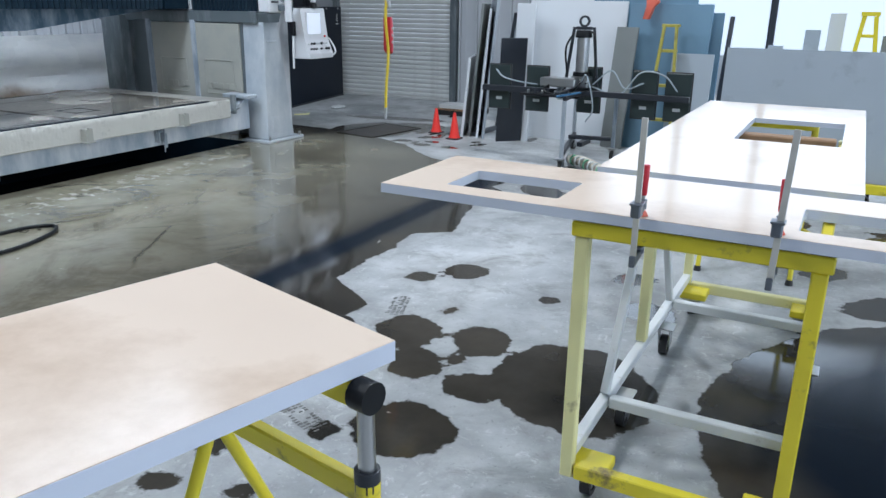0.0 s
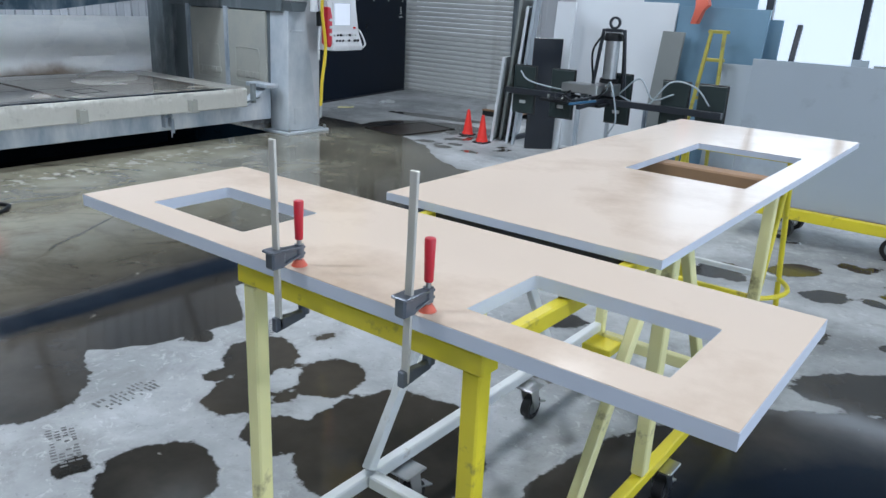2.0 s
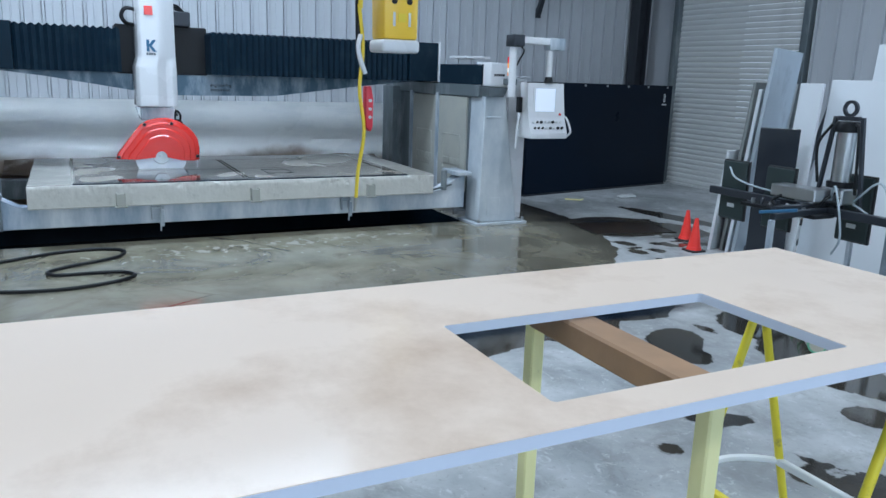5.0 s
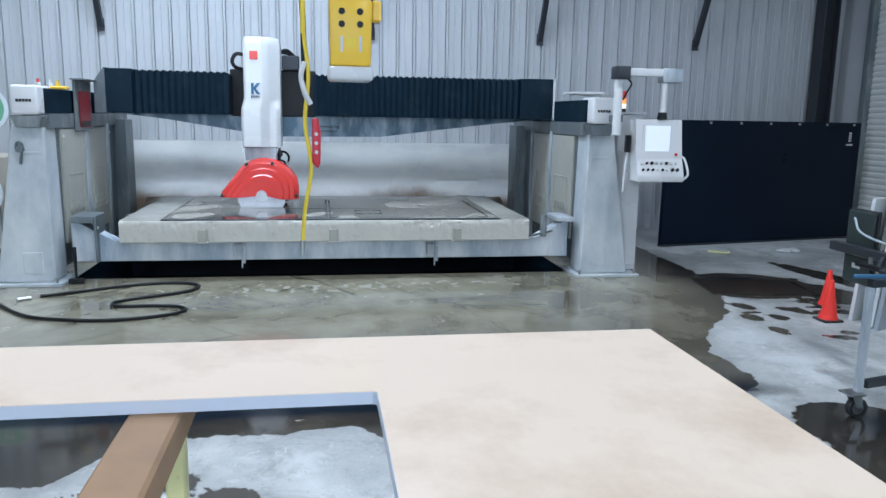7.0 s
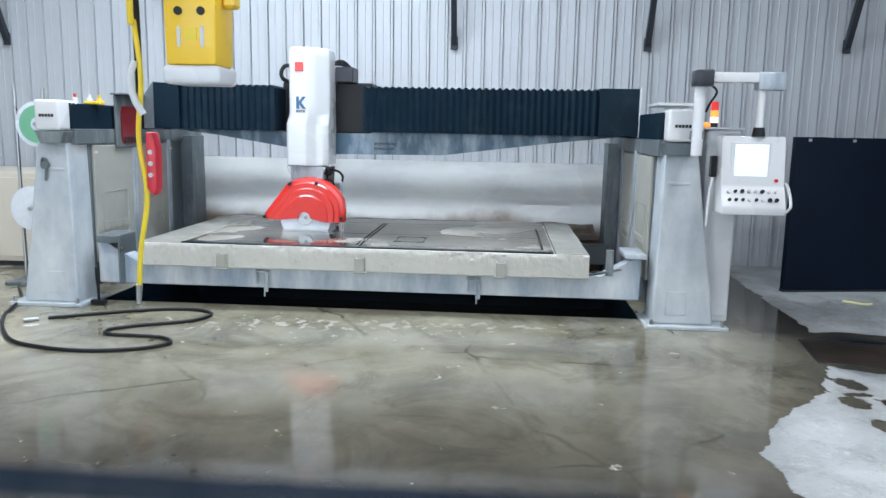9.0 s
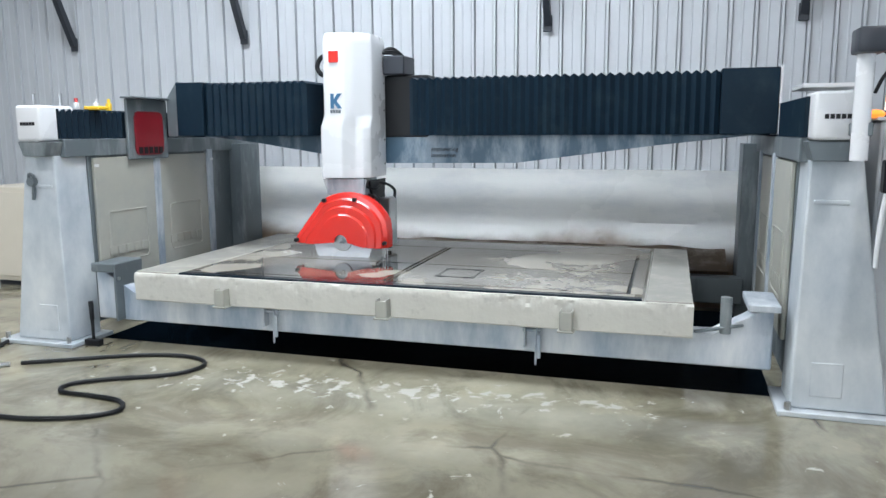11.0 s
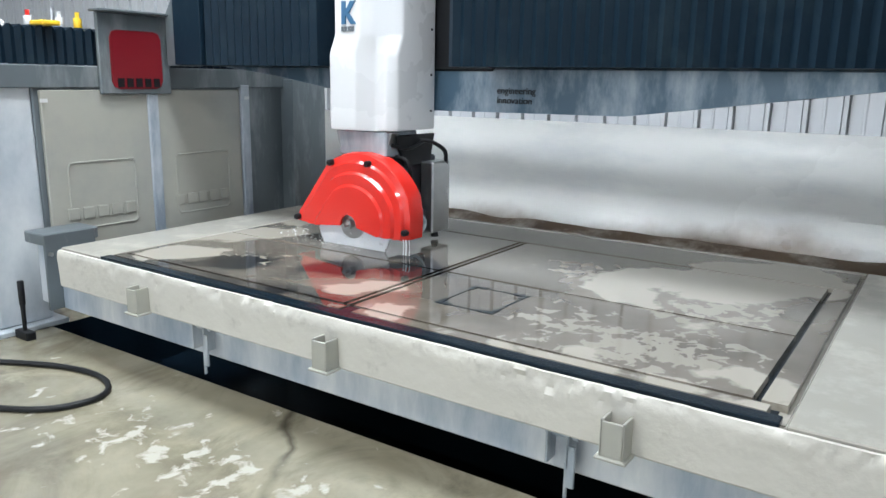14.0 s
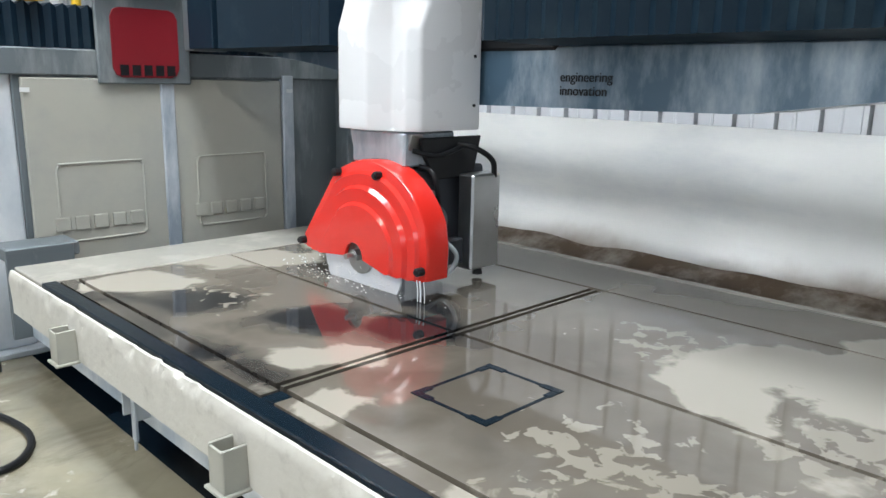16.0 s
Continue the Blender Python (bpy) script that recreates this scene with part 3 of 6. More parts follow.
def make_floor():
    xs = sorted({*np.round(np.arange(-8.6, 7.51, 0.05), 3).tolist(), PIT[0], PIT[1]})
    ys = sorted({*np.round(np.arange(-5.0, 11.41, 0.05), 3).tolist(), PIT[2], PIT[3]})
    verts, wet, foam, silt_and_shade, murk_and_sheen = [], [], [], [], []
    for x in xs:
        for y in ys:
            verts.append((x, y, -0.006 * math.exp(-((x + 2.74) / 0.16) ** 2)))
            wet.append(wet_depth(x, y))
            near = math.exp(-((x + 5.42 + 0.06 * y - 0.25) / 0.24) ** 2) * math.exp(-((y - 4.6) / 1.7) ** 4)
            far = 0.13 * math.exp(-((x + 4.95) / 0.45) ** 2) * math.exp(-((y - 3.5) / 1.3) ** 2)
            foam.append(min(1, 0.36 * near + far))
            # grows towards the saw: slurry film and painted wall reflection
            murk_and_sheen.append(max(0, min(1, (-2.9 - x) / 2.4)) ** 0.7 * max(0, min(1, (7.6 - y) / 0.8)))
            # band and pool paint dark reflections and shade; PATCH blackens the wet patches
            dark_band = 1.05 * math.exp(-((x + 2.77) / 0.115) ** 2) * max(0, min(1, (6.9 - y) / 0.7))
            dark_pool = 2.2 * max(0, blob_depth(blob(1.12, 2.9, 1.4, 1.35), x, y))
            silt_and_shade.append(dark_band + dark_pool + 3.2 * max(0, max(blob_depth(q, x, y) for q in PATCH)))
    ny = len(ys)
    faces = []
    for i in range(len(xs) - 1):
        for j in range(ny - 1):
            cx, cy = (xs[i] + xs[i + 1]) / 2, (ys[j] + ys[j + 1]) / 2
            if not (PIT[0] < cx < PIT[1] and PIT[2] < cy < PIT[3]):
                faces.append((i * ny + j, (i + 1) * ny + j, (i + 1) * ny + j + 1, i * ny + j + 1))
    me = bpy.data.meshes.new("floor")
    me.from_pydata(verts, [], faces)
    for key, values in (("wet", wet), ("foam", foam), ("silt_and_shade", silt_and_shade), ("murk_and_sheen", murk_and_sheen)):
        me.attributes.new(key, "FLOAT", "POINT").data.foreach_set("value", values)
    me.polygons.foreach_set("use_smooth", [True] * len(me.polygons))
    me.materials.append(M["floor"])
    tagged(new("floor", me), "grey concrete workshop floor with puddles and slurry", "floor", "", "structure")
    # recess in the floor under the bed, coloured near-black all over
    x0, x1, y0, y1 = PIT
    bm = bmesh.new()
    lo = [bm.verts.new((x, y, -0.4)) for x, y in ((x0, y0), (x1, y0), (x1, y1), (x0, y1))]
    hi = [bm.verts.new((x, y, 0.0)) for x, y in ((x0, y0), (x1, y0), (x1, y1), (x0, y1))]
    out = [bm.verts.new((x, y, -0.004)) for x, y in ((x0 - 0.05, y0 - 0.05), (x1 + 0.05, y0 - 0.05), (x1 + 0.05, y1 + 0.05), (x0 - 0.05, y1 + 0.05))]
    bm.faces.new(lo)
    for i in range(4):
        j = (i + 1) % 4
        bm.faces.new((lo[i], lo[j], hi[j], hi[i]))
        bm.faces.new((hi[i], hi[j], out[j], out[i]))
    tagged(part("floor_recess", bm, "pit"), "black recess in the floor under the saw bed", "pit", "", "structure")
    bm = bmesh.new()
    bx(bm, -400, 400, -400, 500, -0.60, -0.50, 0)
    tagged(part("ground", bm, "ground"), "pale concrete yard reaching to the horizon", "ground", "", "structure")


make_floor()


def rib_panel(width, height):
    """One ribbed steel sheet in the y-z plane, four narrow seams towards +x with grooves beside them, a low rib between."""
    bm = bmesh.new()
    prof, step = [], width / 4
    for k in range(4):
        o = k * step
        prof += [(0.002, o), (0.002, o + 0.010), (-0.022, o + 0.012), (-0.022, o + 0.018), (0.030, o + 0.021), (0.030, o + 0.043), (-0.022, o + 0.046), (-0.022, o + 0.052), (0.002, o + 0.054)]
        prof += [(0.002, o + 0.118), (0.006, o + 0.124), (0.006, o + 0.132), (0.002, o + 0.138)]
    prof.append((0.0, width))
    rows = [[bm.verts.new((x, y, z)) for x, y in prof] for z in (0, height)]
    for i in range(len(prof) - 1):
        bm.faces.new((rows[0][i], rows[0][i + 1], rows[1][i + 1], rows[1][i]))
    return bm


def panel_row(wall, x, y0, count, height, turn, z=0.0, width=0.915):
    """A row of alike ribbed sheets that share one mesh."""
    bm = rib_panel(width, height)
    me = bpy.data.meshes.new("panel")
    bm.to_mesh(me)
    bm.free()
    me.materials.append(M["wall"])
    for k in range(count):
        ob = new("panel", me)
        ob.parent = wall
        ob.matrix_local = pose(x, y0, z) @ pose(0, 0, 0, 0, 0, turn) @ pose(0, k * width, 0)
        ORIGIN[ob.name] = Vector()


HIGH = 5.0
w = part("wall_west", box(-8.9, -8.62, -5.2, 11.4, -0.3, HIGH, 0), "wall")
tagged(w, "white ribbed steel wall behind the saw", "wall", "", "structure")
panel_row(w, -8.58, -5.1, 20, HIGH - 0.01, 0, 0, 0.81)

bm = bmesh.new()
bx(bm, -8.55, -7.87, 11.0, 11.25, 0, HIGH, 0)
bx(bm, -5.70, -3.3, 11.0, 11.25, 0, HIGH, 0)
bx(bm, -7.87, -5.70, 11.0, 11.25, 3.3, HIGH, 0)
bx(bm, -3.3, 5.7, 11.0, 11.25, 3.7, HIGH, 0)
bx(bm, 5.7, 7.7, 11.0, 11.25, 0, HIGH, 0)
w = tagged(part("wall_north", bm, "wall"), "white ribbed steel wall with a rolling door and an open bay", "wall", "", "structure")
panel_row(w, -5.60, 10.965, 2, HIGH - 0.01, -90, 0, 1.14)
# unseen wall; its opening is added to let the east fill in
bm = bmesh.new()
bx(bm, 7.5, 7.7, -5.2, -2.2, 0, HIGH, 0)
bx(bm, 7.5, 7.7, 7.2, 11.0, 0, HIGH, 0)
bx(bm, 7.5, 7.7, -2.2, 7.2, 4.5, HIGH, 0)
tagged(part("wall_east", bm, "wall"), "unseen white steel wall with a wide bay added for light", "wall", "", "structure")
# unseen south wall and roof close the hall; dark roof cuts bounced light
tagged(part("wall_south", box(-8.55, 7.7, -5.4, -5.2, 0, HIGH, 0), "wall"), "unseen plain white steel wall", "wall", "", "structure")
tagged(part("ceiling", box(-8.9, 7.7, -5.4, 11.4, HIGH, HIGH + 0.2, 0), "roof"), "unseen grey metal roof lining closing the hall", "ceiling", "", "structure")
# unseen glowing panel, added as a body for the overhead fill
t = thing("roof_glow_panel", (-5.85, 3.2, 4.64), "long glowing panel added under the roof to light the saw", "skylight", "", "structure")
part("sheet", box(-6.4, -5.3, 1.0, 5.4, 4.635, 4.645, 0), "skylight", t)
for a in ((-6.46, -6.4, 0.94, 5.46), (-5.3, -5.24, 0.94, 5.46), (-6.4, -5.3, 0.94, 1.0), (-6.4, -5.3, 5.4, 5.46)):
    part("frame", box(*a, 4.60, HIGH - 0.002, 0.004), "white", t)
for lx, ly in LAMPS:
    t = thing("assumed_high_bay_lamp", (lx, ly, 4.86), "round white high bay lamp assumed under the roof", "lamp", "high bay lamps")
    part("housing", rod(bmesh.new(), (lx, ly, 4.87), (lx, ly, 5.0), 0.30, 0.12, 24), "dark_steel", t)

# unseen roof frame assumed over the braces, added for dark reflections in the countertops
for y in (-0.42, 1.67, 4.74, 6.83, 8.90):
    t = thing("rafter", (-0.5, y, 4.6), "assumed dark steel roof rafter", "rafter", "rafters", "structure")
    part("web", box(-5.2, 7.48, y - 0.006, y + 0.006, 4.66, 4.98, 0), "dark_steel", t)
    for z in (4.645, 4.985):
        part("flange", box(-5.2, 7.48, y - 0.08, y + 0.08, z - 0.008, z + 0.008, 0), "dark_steel", t)

# rolling door
d = thing("door_1", (-6.79, 10.95, 0), "closed pale grey rolling steel door", "door", "", "structure")
me = bpy.data.meshes.new("slat")
bm = bmesh.new()
poly = [(0.0, 0.0), (-0.004, 0.006), (-0.016, 0.022), (-0.018, 0.04), (-0.014, 0.058), (-0.002, 0.07), (0.006, 0.07), (0.006, 0.0)]
prism(bm, poly, "x", -1.06, 1.06)
bm.to_mesh(me)
bm.free()
me.materials.append(M["door"])
for k in range(45):
    ob = new("slat", me)
    ob.parent = d
    ob.location = (0, 0.02, 0.03 + k * 0.073)
part("bottom_rail", box(-7.84, -5.74, 10.93, 10.97, 0.002, 0.032), "door", d)
for x in (-7.9, -5.66):
    part("guide_rail", box(x - 0.05, x + 0.05, 10.88, 10.995, 0, 3.4), "galv_dark", d)

# posts and knee braces
for y in (-0.42, 1.67, 4.74, 6.83, 8.90):
    t = thing("knee_brace", (-8.5, y, 2.3), "dark steel knee brace from wall to roof", "brace", "knee braces", "structure")
    bm = bmesh.new()
    bar(bm, (-8.53, y, 2.38), (-7.35, y, 4.95), 0.06, 0.07)
    part("strut", bm, "dark_steel", t)
    part("foot_plate", box(-8.545, -8.52, y - 0.04, y + 0.04, 2.32, 2.46), "dark_steel", t)
for x, y in ((-8.42, 10.66), (-3.45, 10.86)):
    t = thing("steel_column", (x, y, 0), "dark steel building column", "column", "", "structure")
    part("web", box(x - 0.01, x + 0.01, y - 0.09, y + 0.09, 0, HIGH), "dark_steel", t)
    for s in (-1, 1):
        part("flange", box(x - 0.1, x + 0.1, y + s * 0.1 - 0.008, y + s * 0.1 + 0.008, 0, HIGH), "dark_steel", t)
for x in (-2.12, -1.06, 0.9, 2.8, 4.6):
    t = thing("bay_post", (x, 11.1, 0), "dark blue steel post in the open bay", "post", "bay posts", "structure")
    part("post", box(x - 0.045, x + 0.045, 11.05, 11.14, 0, 3.7), "dark_steel", t)


# ---- bridge saw ----
S = thing("bridge_saw", (-6.7, 4.2, 0), "grey bridge saw with black bellows, white head and red guard", "machine")


def portal(side):
    """One end frame: tapered front post, panelled side wall, track beam with bellows and a white end box. side: -1 south, 1 north."""
    yi = 1.97 if side < 0 else 6.46
    yo = yi + side * 0.50

    def Y(a):
        return yi + side * a
    bm = bmesh.new()
    prism(bm, [(Y(0.01), 0.03), (Y(0.46), 0.03), (Y(0.27), 1.30), (Y(0.03), 1.30)], "x", -5.95, -5.66, 0.012, 2)
    post = part("front_post", bm, "post", S)
    part("foot_plate", box(-6.0, -5.6, min(Y(-0.05), Y(0.56)), max(Y(-0.05), Y(0.56)), 0.0, 0.028), "post", post)
    part("access_plate", box(-5.662, -5.654, min(Y(0.1), Y(0.25)), max(Y(0.1), Y(0.25)), 0.1, 0.28, 0.003), "post", post)
    part("rib_plate", box(-5.68, -5.65, min(Y(0.06), Y(0.22)), max(Y(0.06), Y(0.22)), 1.08, 1.10, 0.003), "post", post)
    for s in (0.0, 0.52):
        bm = bmesh.new()
        rod(bm, (-5.63, Y(s), 0.02), (-5.63, Y(s), 0.07), 0.016, None, 6)
        part("anchor_bolt", bm, "steel", post)
    # side wall
    lo, hi = sorted((Y(0.02), Y(0.10)))
    wall = part("side_wall", box(-8.0, -5.95, lo, hi, 0.10, 1.30, 0.006), "galv_dark", S)
    for a, c in ((-6.62, -5.98), (-7.32, -6.68)):
        q = sorted((Y(0.02), Y(-0.006)))
        pn = part("wall_panel", box(a, c, *q, 0.30, 1.27, 0.005), "panel", wall)
        bm = bmesh.new()
        mx, mz = (a + c) / 2, 0.69
        poly = []
        for cx, cz, a0 in ((mx + 0.17, mz + 0.15, 0), (mx - 0.17, mz + 0.15, 90), (mx - 0.17, mz - 0.15, 180), (mx + 0.17, mz - 0.15, 270)):
            poly += [(cx + 0.035 * math.cos(radians(a0 + k * 22.5)), cz + 0.035 * math.sin(radians(a0 + k * 22.5))) for k in range(5)]
        tube(bm, [(x, Y(-0.007), z) for x, z in poly] + [(poly[0][0], Y(-0.007), poly[0][1])], 0.006, 6, 2)
        part("embossed_outline", bm, "panel", pn, "", True)
        bm = bmesh.new()
        for k in range(5):
            bx(bm, mx - 0.19 + k * 0.088, mx - 0.122 + k * 0.088, *sorted((Y(-0.006), Y(-0.016))), mz - 0.135, mz - 0.065, 0.007, 2)
        part("embossed_mark", bm, "panel", pn)
    for x in (-6.65, -7.36, -7.95):
        part("wall_post", box(x - 0.035, x + 0.035, *sorted((Y(-0.02), Y(0.02))), 0.10, 1.30), "galv", wall)
    bm = bmesh.new()
    bx(bm, -8.05, -7.72, *sorted((Y(-0.10), Y(0.16))), 0.0, 1.34)
    part("rear_post", bm, "galv_dark", S)
    # track beam
    lo, hi = sorted((Y(-0.01), Y(0.21)))
    part("track_beam", box(-8.2, -5.72, lo, hi, 1.28, 1.40, 0.006), "galv_dark", S)
    bm = bmesh.new()
    n = 90
    rows = []
    for k in range(n + 1):
        x0 = -8.15 + k * (2.45 / n)
        g = 0.018 if k % 2 else 0.0
        rows.append([bm.verts.new((x0, y, z)) for y, z in ((lo + g + 0.01, 1.402), (lo + g + 0.01, 1.60 - g), (hi - g - 0.01, 1.60 - g), (hi - g - 0.01, 1.402))])
    for a, c in zip(rows, rows[1:]):
        for k in range(4):
            j = (k + 1) % 4
            bm.faces.new((a[k], a[j], c[j], c[k]))
    bm.faces.new(rows[0])
    bm.faces.new(list(reversed(rows[-1])))
    part("track_bellows", bm, "bellows", S)
    bm = bmesh.new()
    bx(bm, -5.86, -5.56, *sorted((Y(0.02), Y(0.22))), 1.39, 1.62, 0.02, 3)
    eb = part("end_box", bm, "white", S, "white rounded end cover", True)
    bm = bmesh.new()
    for k in range(5):
        bx(bm, -5.562, -5.556, *sorted((Y(0.065 + k * 0.024), Y(0.083 + k * 0.024))), 1.49, 1.512, 0)
    part("logo_bars", bm, "black", eb)
    bm = bmesh.new()
    prism(bm, [(Y(0.0), 1.385), (Y(0.24), 1.385), (Y(0.20), 1.29), (Y(0.03), 1.29)], "x", -5.9, -5.58, 0.005)
    part("bracket", bm, "galv_dark", S)


portal(-1)
portal(1)
bm = bmesh.new()
tube(bm, [(-5.645, 1.735, 1.13), (-5.635, 1.75, 1.17), (-5.635, 1.78, 1.16), (-5.64, 1.775, 1.10), (-5.645, 1.76, 1.0)], 0.011)
rod(bm, (-5.66, 1.765, 1.12), (-5.62, 1.765, 1.12), 0.03, None, 14)
part("pull_handle", bm, "galv_dark", S, "grey hooked handle on the post", True)
for x, y in ((-5.99, 1.987), (-7.36, 2.0)):
    part("sticker", box(x - 0.02, x + 0.02, y, y + 0.004, 1.205, 1.225, 0), "paper", S)

# lower cross beam, pit rail and bed
bm = bmesh.new()
prism(bm, [(2.04, 0.16), (6.40, 0.16), (6.40, 0.50), (6.36, 0.50), (6.10, 0.33), (2.38, 0.33), (2.10, 0.50), (2.04, 0.50)], "x", -6.01, -5.85, 0.008)
part("cross_beam", bm, "run", S)
bm = bmesh.new()
prism(bm, [(2.04, 0.13), (6.40, 0.13), (6.40, 0.33), (2.04, 0.33)], "x", -7.75, -7.60, 0.008)
part("cross_beam", bm, "galv_dark", S)
for y in (2.6, 3.4, 4.2, 5.0, 5.8):
    part("joist", box(-7.6, -6.01, y - 0.05, y + 0.05, 0.19, 0.32), "galv_dark", S)
part("corner_pad", box(-6.08, -5.78, 2.06, 2.244, 0.50, 0.56, 0.006), "galv_dark", S)
part("corner_pad", box(-6.1, -5.74, 6.26, 6.42, 0.50, 0.54, 0.006), "galv", S)


def crust_bed():
    """Saw bed with worn and lumpy slurry crust along its upper front edge."""
    bm = bmesh.new()
    ny, y0, y1 = 700, 2.45, 5.99
    prof = [(-7.66, 0.335), (-5.745, 0.335), (-5.737, 0.343), (-5.736, 0.40), (-5.734, 0.43), (-5.733, 0.455), (-5.733, 0.475), (-5.733, 0.492), (-5.735, 0.507), (-5.739, 0.520), (-5.747, 0.522), (-5.752, 0.506), (-7.66, 0.506)]
    rows = []
    for j in range(ny + 1):
        y = y0 + (y1 - y0) * j / ny
        row = []
        for k, (x, z) in enumerate(prof):
            dx = dz = 0.0
            if 4 <= k <= 10:
                a = noise.noise(Vector((y * 7, z * 26, 1.7)))
                e = noise.noise(Vector((y * 23, z * 60, 4.2))) + 0.5 * noise.noise(Vector((y * 71, z * 110, 9.1)))
                amp = (0.3, 0.6, 0.8, 1.0, 1.2, 1.0, 0.6)[k - 4]
                worn = 0.25 + 1.5 * abs(noise.noise(Vector((y * 0.9, 3.1, 0.0))))
                chip = min(0, noise.noise(Vector((y * 16, z * 40, 7.7))) + 0.25) * 0.03
                dx, dz = amp * worn * (0.009 * a + 0.007 * e + 1.1 * chip), (amp * worn * (0.007 * a + 0.005 * e) if k >= 8 else 0)
            row.append(bm.verts.new((x + dx, y, z + dz)))
        rows.append(row)
    for a, c in zip(rows, rows[1:]):
        for k in range(len(prof)):
            j = (k + 1) % len(prof)
            bm.faces.new((a[k], a[j], c[j], c[k]))
    bm.faces.new(rows[0])
    bm.faces.new(list(reversed(rows[-1])))
    return bm


bed = part("bed", crust_bed(), "bed", S, "pale bed crusted with stone slurry", True)
part("bed_surface", box(-7.60, -5.80, 2.79, 5.73, 0.5062, 0.5085, 0), "bed_top", bed, "grey wet bed surface")
for a in ((-7.658, -5.754, 2.453, 2.775), (-7.658, -5.754, 5.738, 5.987), (-7.658, -7.615, 2.777, 5.736)):
    part("bed_rim", box(*a, 0.5065, 0.5305, 0.004), "bed_top", bed, "slurry grey rim flush with the stone")
for y in (3.13, 4.23, 5.32):
    bm = bmesh.new()
    bx(bm, -5.74, -5.672, y - 0.036, y - 0.028, 0.34, 0.455, 0.002)
    bx(bm, -5.74, -5.672, y + 0.028, y + 0.036, 0.34, 0.455, 0.002)
    bx(bm, -5.68, -5.672, y - 0.034, y + 0.034, 0.345, 0.45, 0.002)
    bx(bm, -5.74, -5.662, y - 0.046, y + 0.046, 0.336, 0.345, 0.002)
    part("socket", bm, "panel", bed, "slotted steel stake socket")
for y in (3.41, 5.105):
    bm = bmesh.new()
    bx(bm, -5.852, -5.79, y - 0.04, y - 0.032, 0.2, 0.335, 0.002)
    bx(bm, -5.852, -5.79, y + 0.032, y + 0.04, 0.2, 0.335, 0.002)
    bx(bm, -5.80, -5.79, y + 0.03, y + 0.06, 0.14, 0.28, 0.002)
    rod(bm, (-5.82, y - 0.05, 0.30), (-5.82, y + 0.06, 0.30), 0.012)
    rod(bm, (-5.80, y + 0.03, 0.10), (-5.80, y + 0.03, 0.22), 0.006)
    part("latch", bm, "galv", S)
part("end_plate", box(-6.05, -5.775, 2.245, 2.262, 0.166, 0.56, 0.003), "galv_dark", S)
part("plate_bolt", rod(bmesh.new(), (-5.80, 2.262, 0.46), (-5.80, 2.275, 0.46), 0.012, None, 6), "steel", S)
bm = bmesh.new()
rod(bm, (-5.85, 6.16, 0.35), (-5.85, 6.16, 0.55), 0.03)
bar(bm, (-5.80, 6.0, 0.36), (-5.86, 6.25, 0.40), 0.03, 0.015)
part("clamp_arm", bm, "galv_dark", S)

HM = thing("club_hammer", (-5.715, 2.10, 0), "black club hammer standing on its head beside the saw post", "hammer")
part("head", box(-5.74, -5.69, 2.04, 2.16, 0.0, 0.045, 0.006, 2), "black", HM)
bm = bmesh.new()
rod(bm, (-5.715, 2.10, 0.04), (-5.717, 2.097, 0.19), 0.010, 0.012, 12)
rod(bm, (-5.717, 2.097, 0.18), (-5.719, 2.094, 0.31), 0.0155, 0.0165, 12, 0.004)
part("handle", bm, "black", HM, "", True)

# bridge
bm = bmesh.new()
prism(bm, [(2.10, 1.415), (6.44, 1.415), (5.75, 1.34), (4.75, 1.21), (3.65, 1.20), (2.6, 1.36)], "x", -7.42, -7.09, 0.006)
ub = part("bridge_beam", bm, "beam", S)
write("engineering\ninnovation", 0.046, Matrix.Translation((-7.085, 4.10, 1.295)) @ pose(0, 0, 0, 90, 0, 90), "black", ub)


def bellows(y0, y1):
    bm = bmesh.new()
    n = int((y1 - y0) / 0.058)
    step = (y1 - y0) / n
    rows = []
    for k in range(2 * n + 1):
        y = y0 + k * step / 2
        o = 0.0 if k % 2 else 0.020
        rows.append([bm.verts.new(p) for p in ((-6.70 - o, y, 1.415), (-6.70 - o, y, 1.815 - o), (-7.40, y, 1.815 - o), (-7.40, y, 1.415))])
    for a, c in zip(rows, rows[1:]):
        for k in range(4):
            j = (k + 1) % 4
            bm.faces.new((a[k], a[j], c[j], c[k]))
    bm.faces.new(rows[0])
    bm.faces.new(list(reversed(rows[-1])))
    return bm


part("bridge_bellows", bellows(2.40, 3.26), "bellows", S)
part("bridge_bellows", bellows(4.06, 6.12), "bellows", S)
part("bridge_end_cover", box(-7.40, -6.69, 2.16, 2.395, 1.415, 1.82, 0.004), "bellows", S)
part("bridge_end_cover", box(-7.40, -6.69, 6.125, 6.46, 1.415, 1.82, 0.004), "bellows", S)
part("end_cap", box(-7.1, -6.66, 6.462, 6.475, 1.41, 1.83, 0.003), "white", S)
bm = bmesh.new()
prism(bm, [(2.05, 1.70), (2.145, 1.83), (2.155, 1.83), (2.155, 1.41), (2.05, 1.41)], "x", -6.9, -6.72, 0.003)
part("end_cap", bm, "galv_dark", S)
part("carriage", box(-7.42, -7.08, 3.24, 4.08, 1.40, 1.86, 0.01), "black", S)
part("shelf", box(-6.5, -6.1, 6.50, 6.78, 1.66, 1.685, 0.004), "white", S)
sg = part("sign_board", box(-6.77, -6.31, 1.985, 2.01, 1.245, 1.69, 0.006), "galv_dark", S)
part("hood", box(-6.79, -6.29, 1.97, 2.08, 1.692, 1.705, 0.003), "galv_dark", S)
bm = bmesh.new()
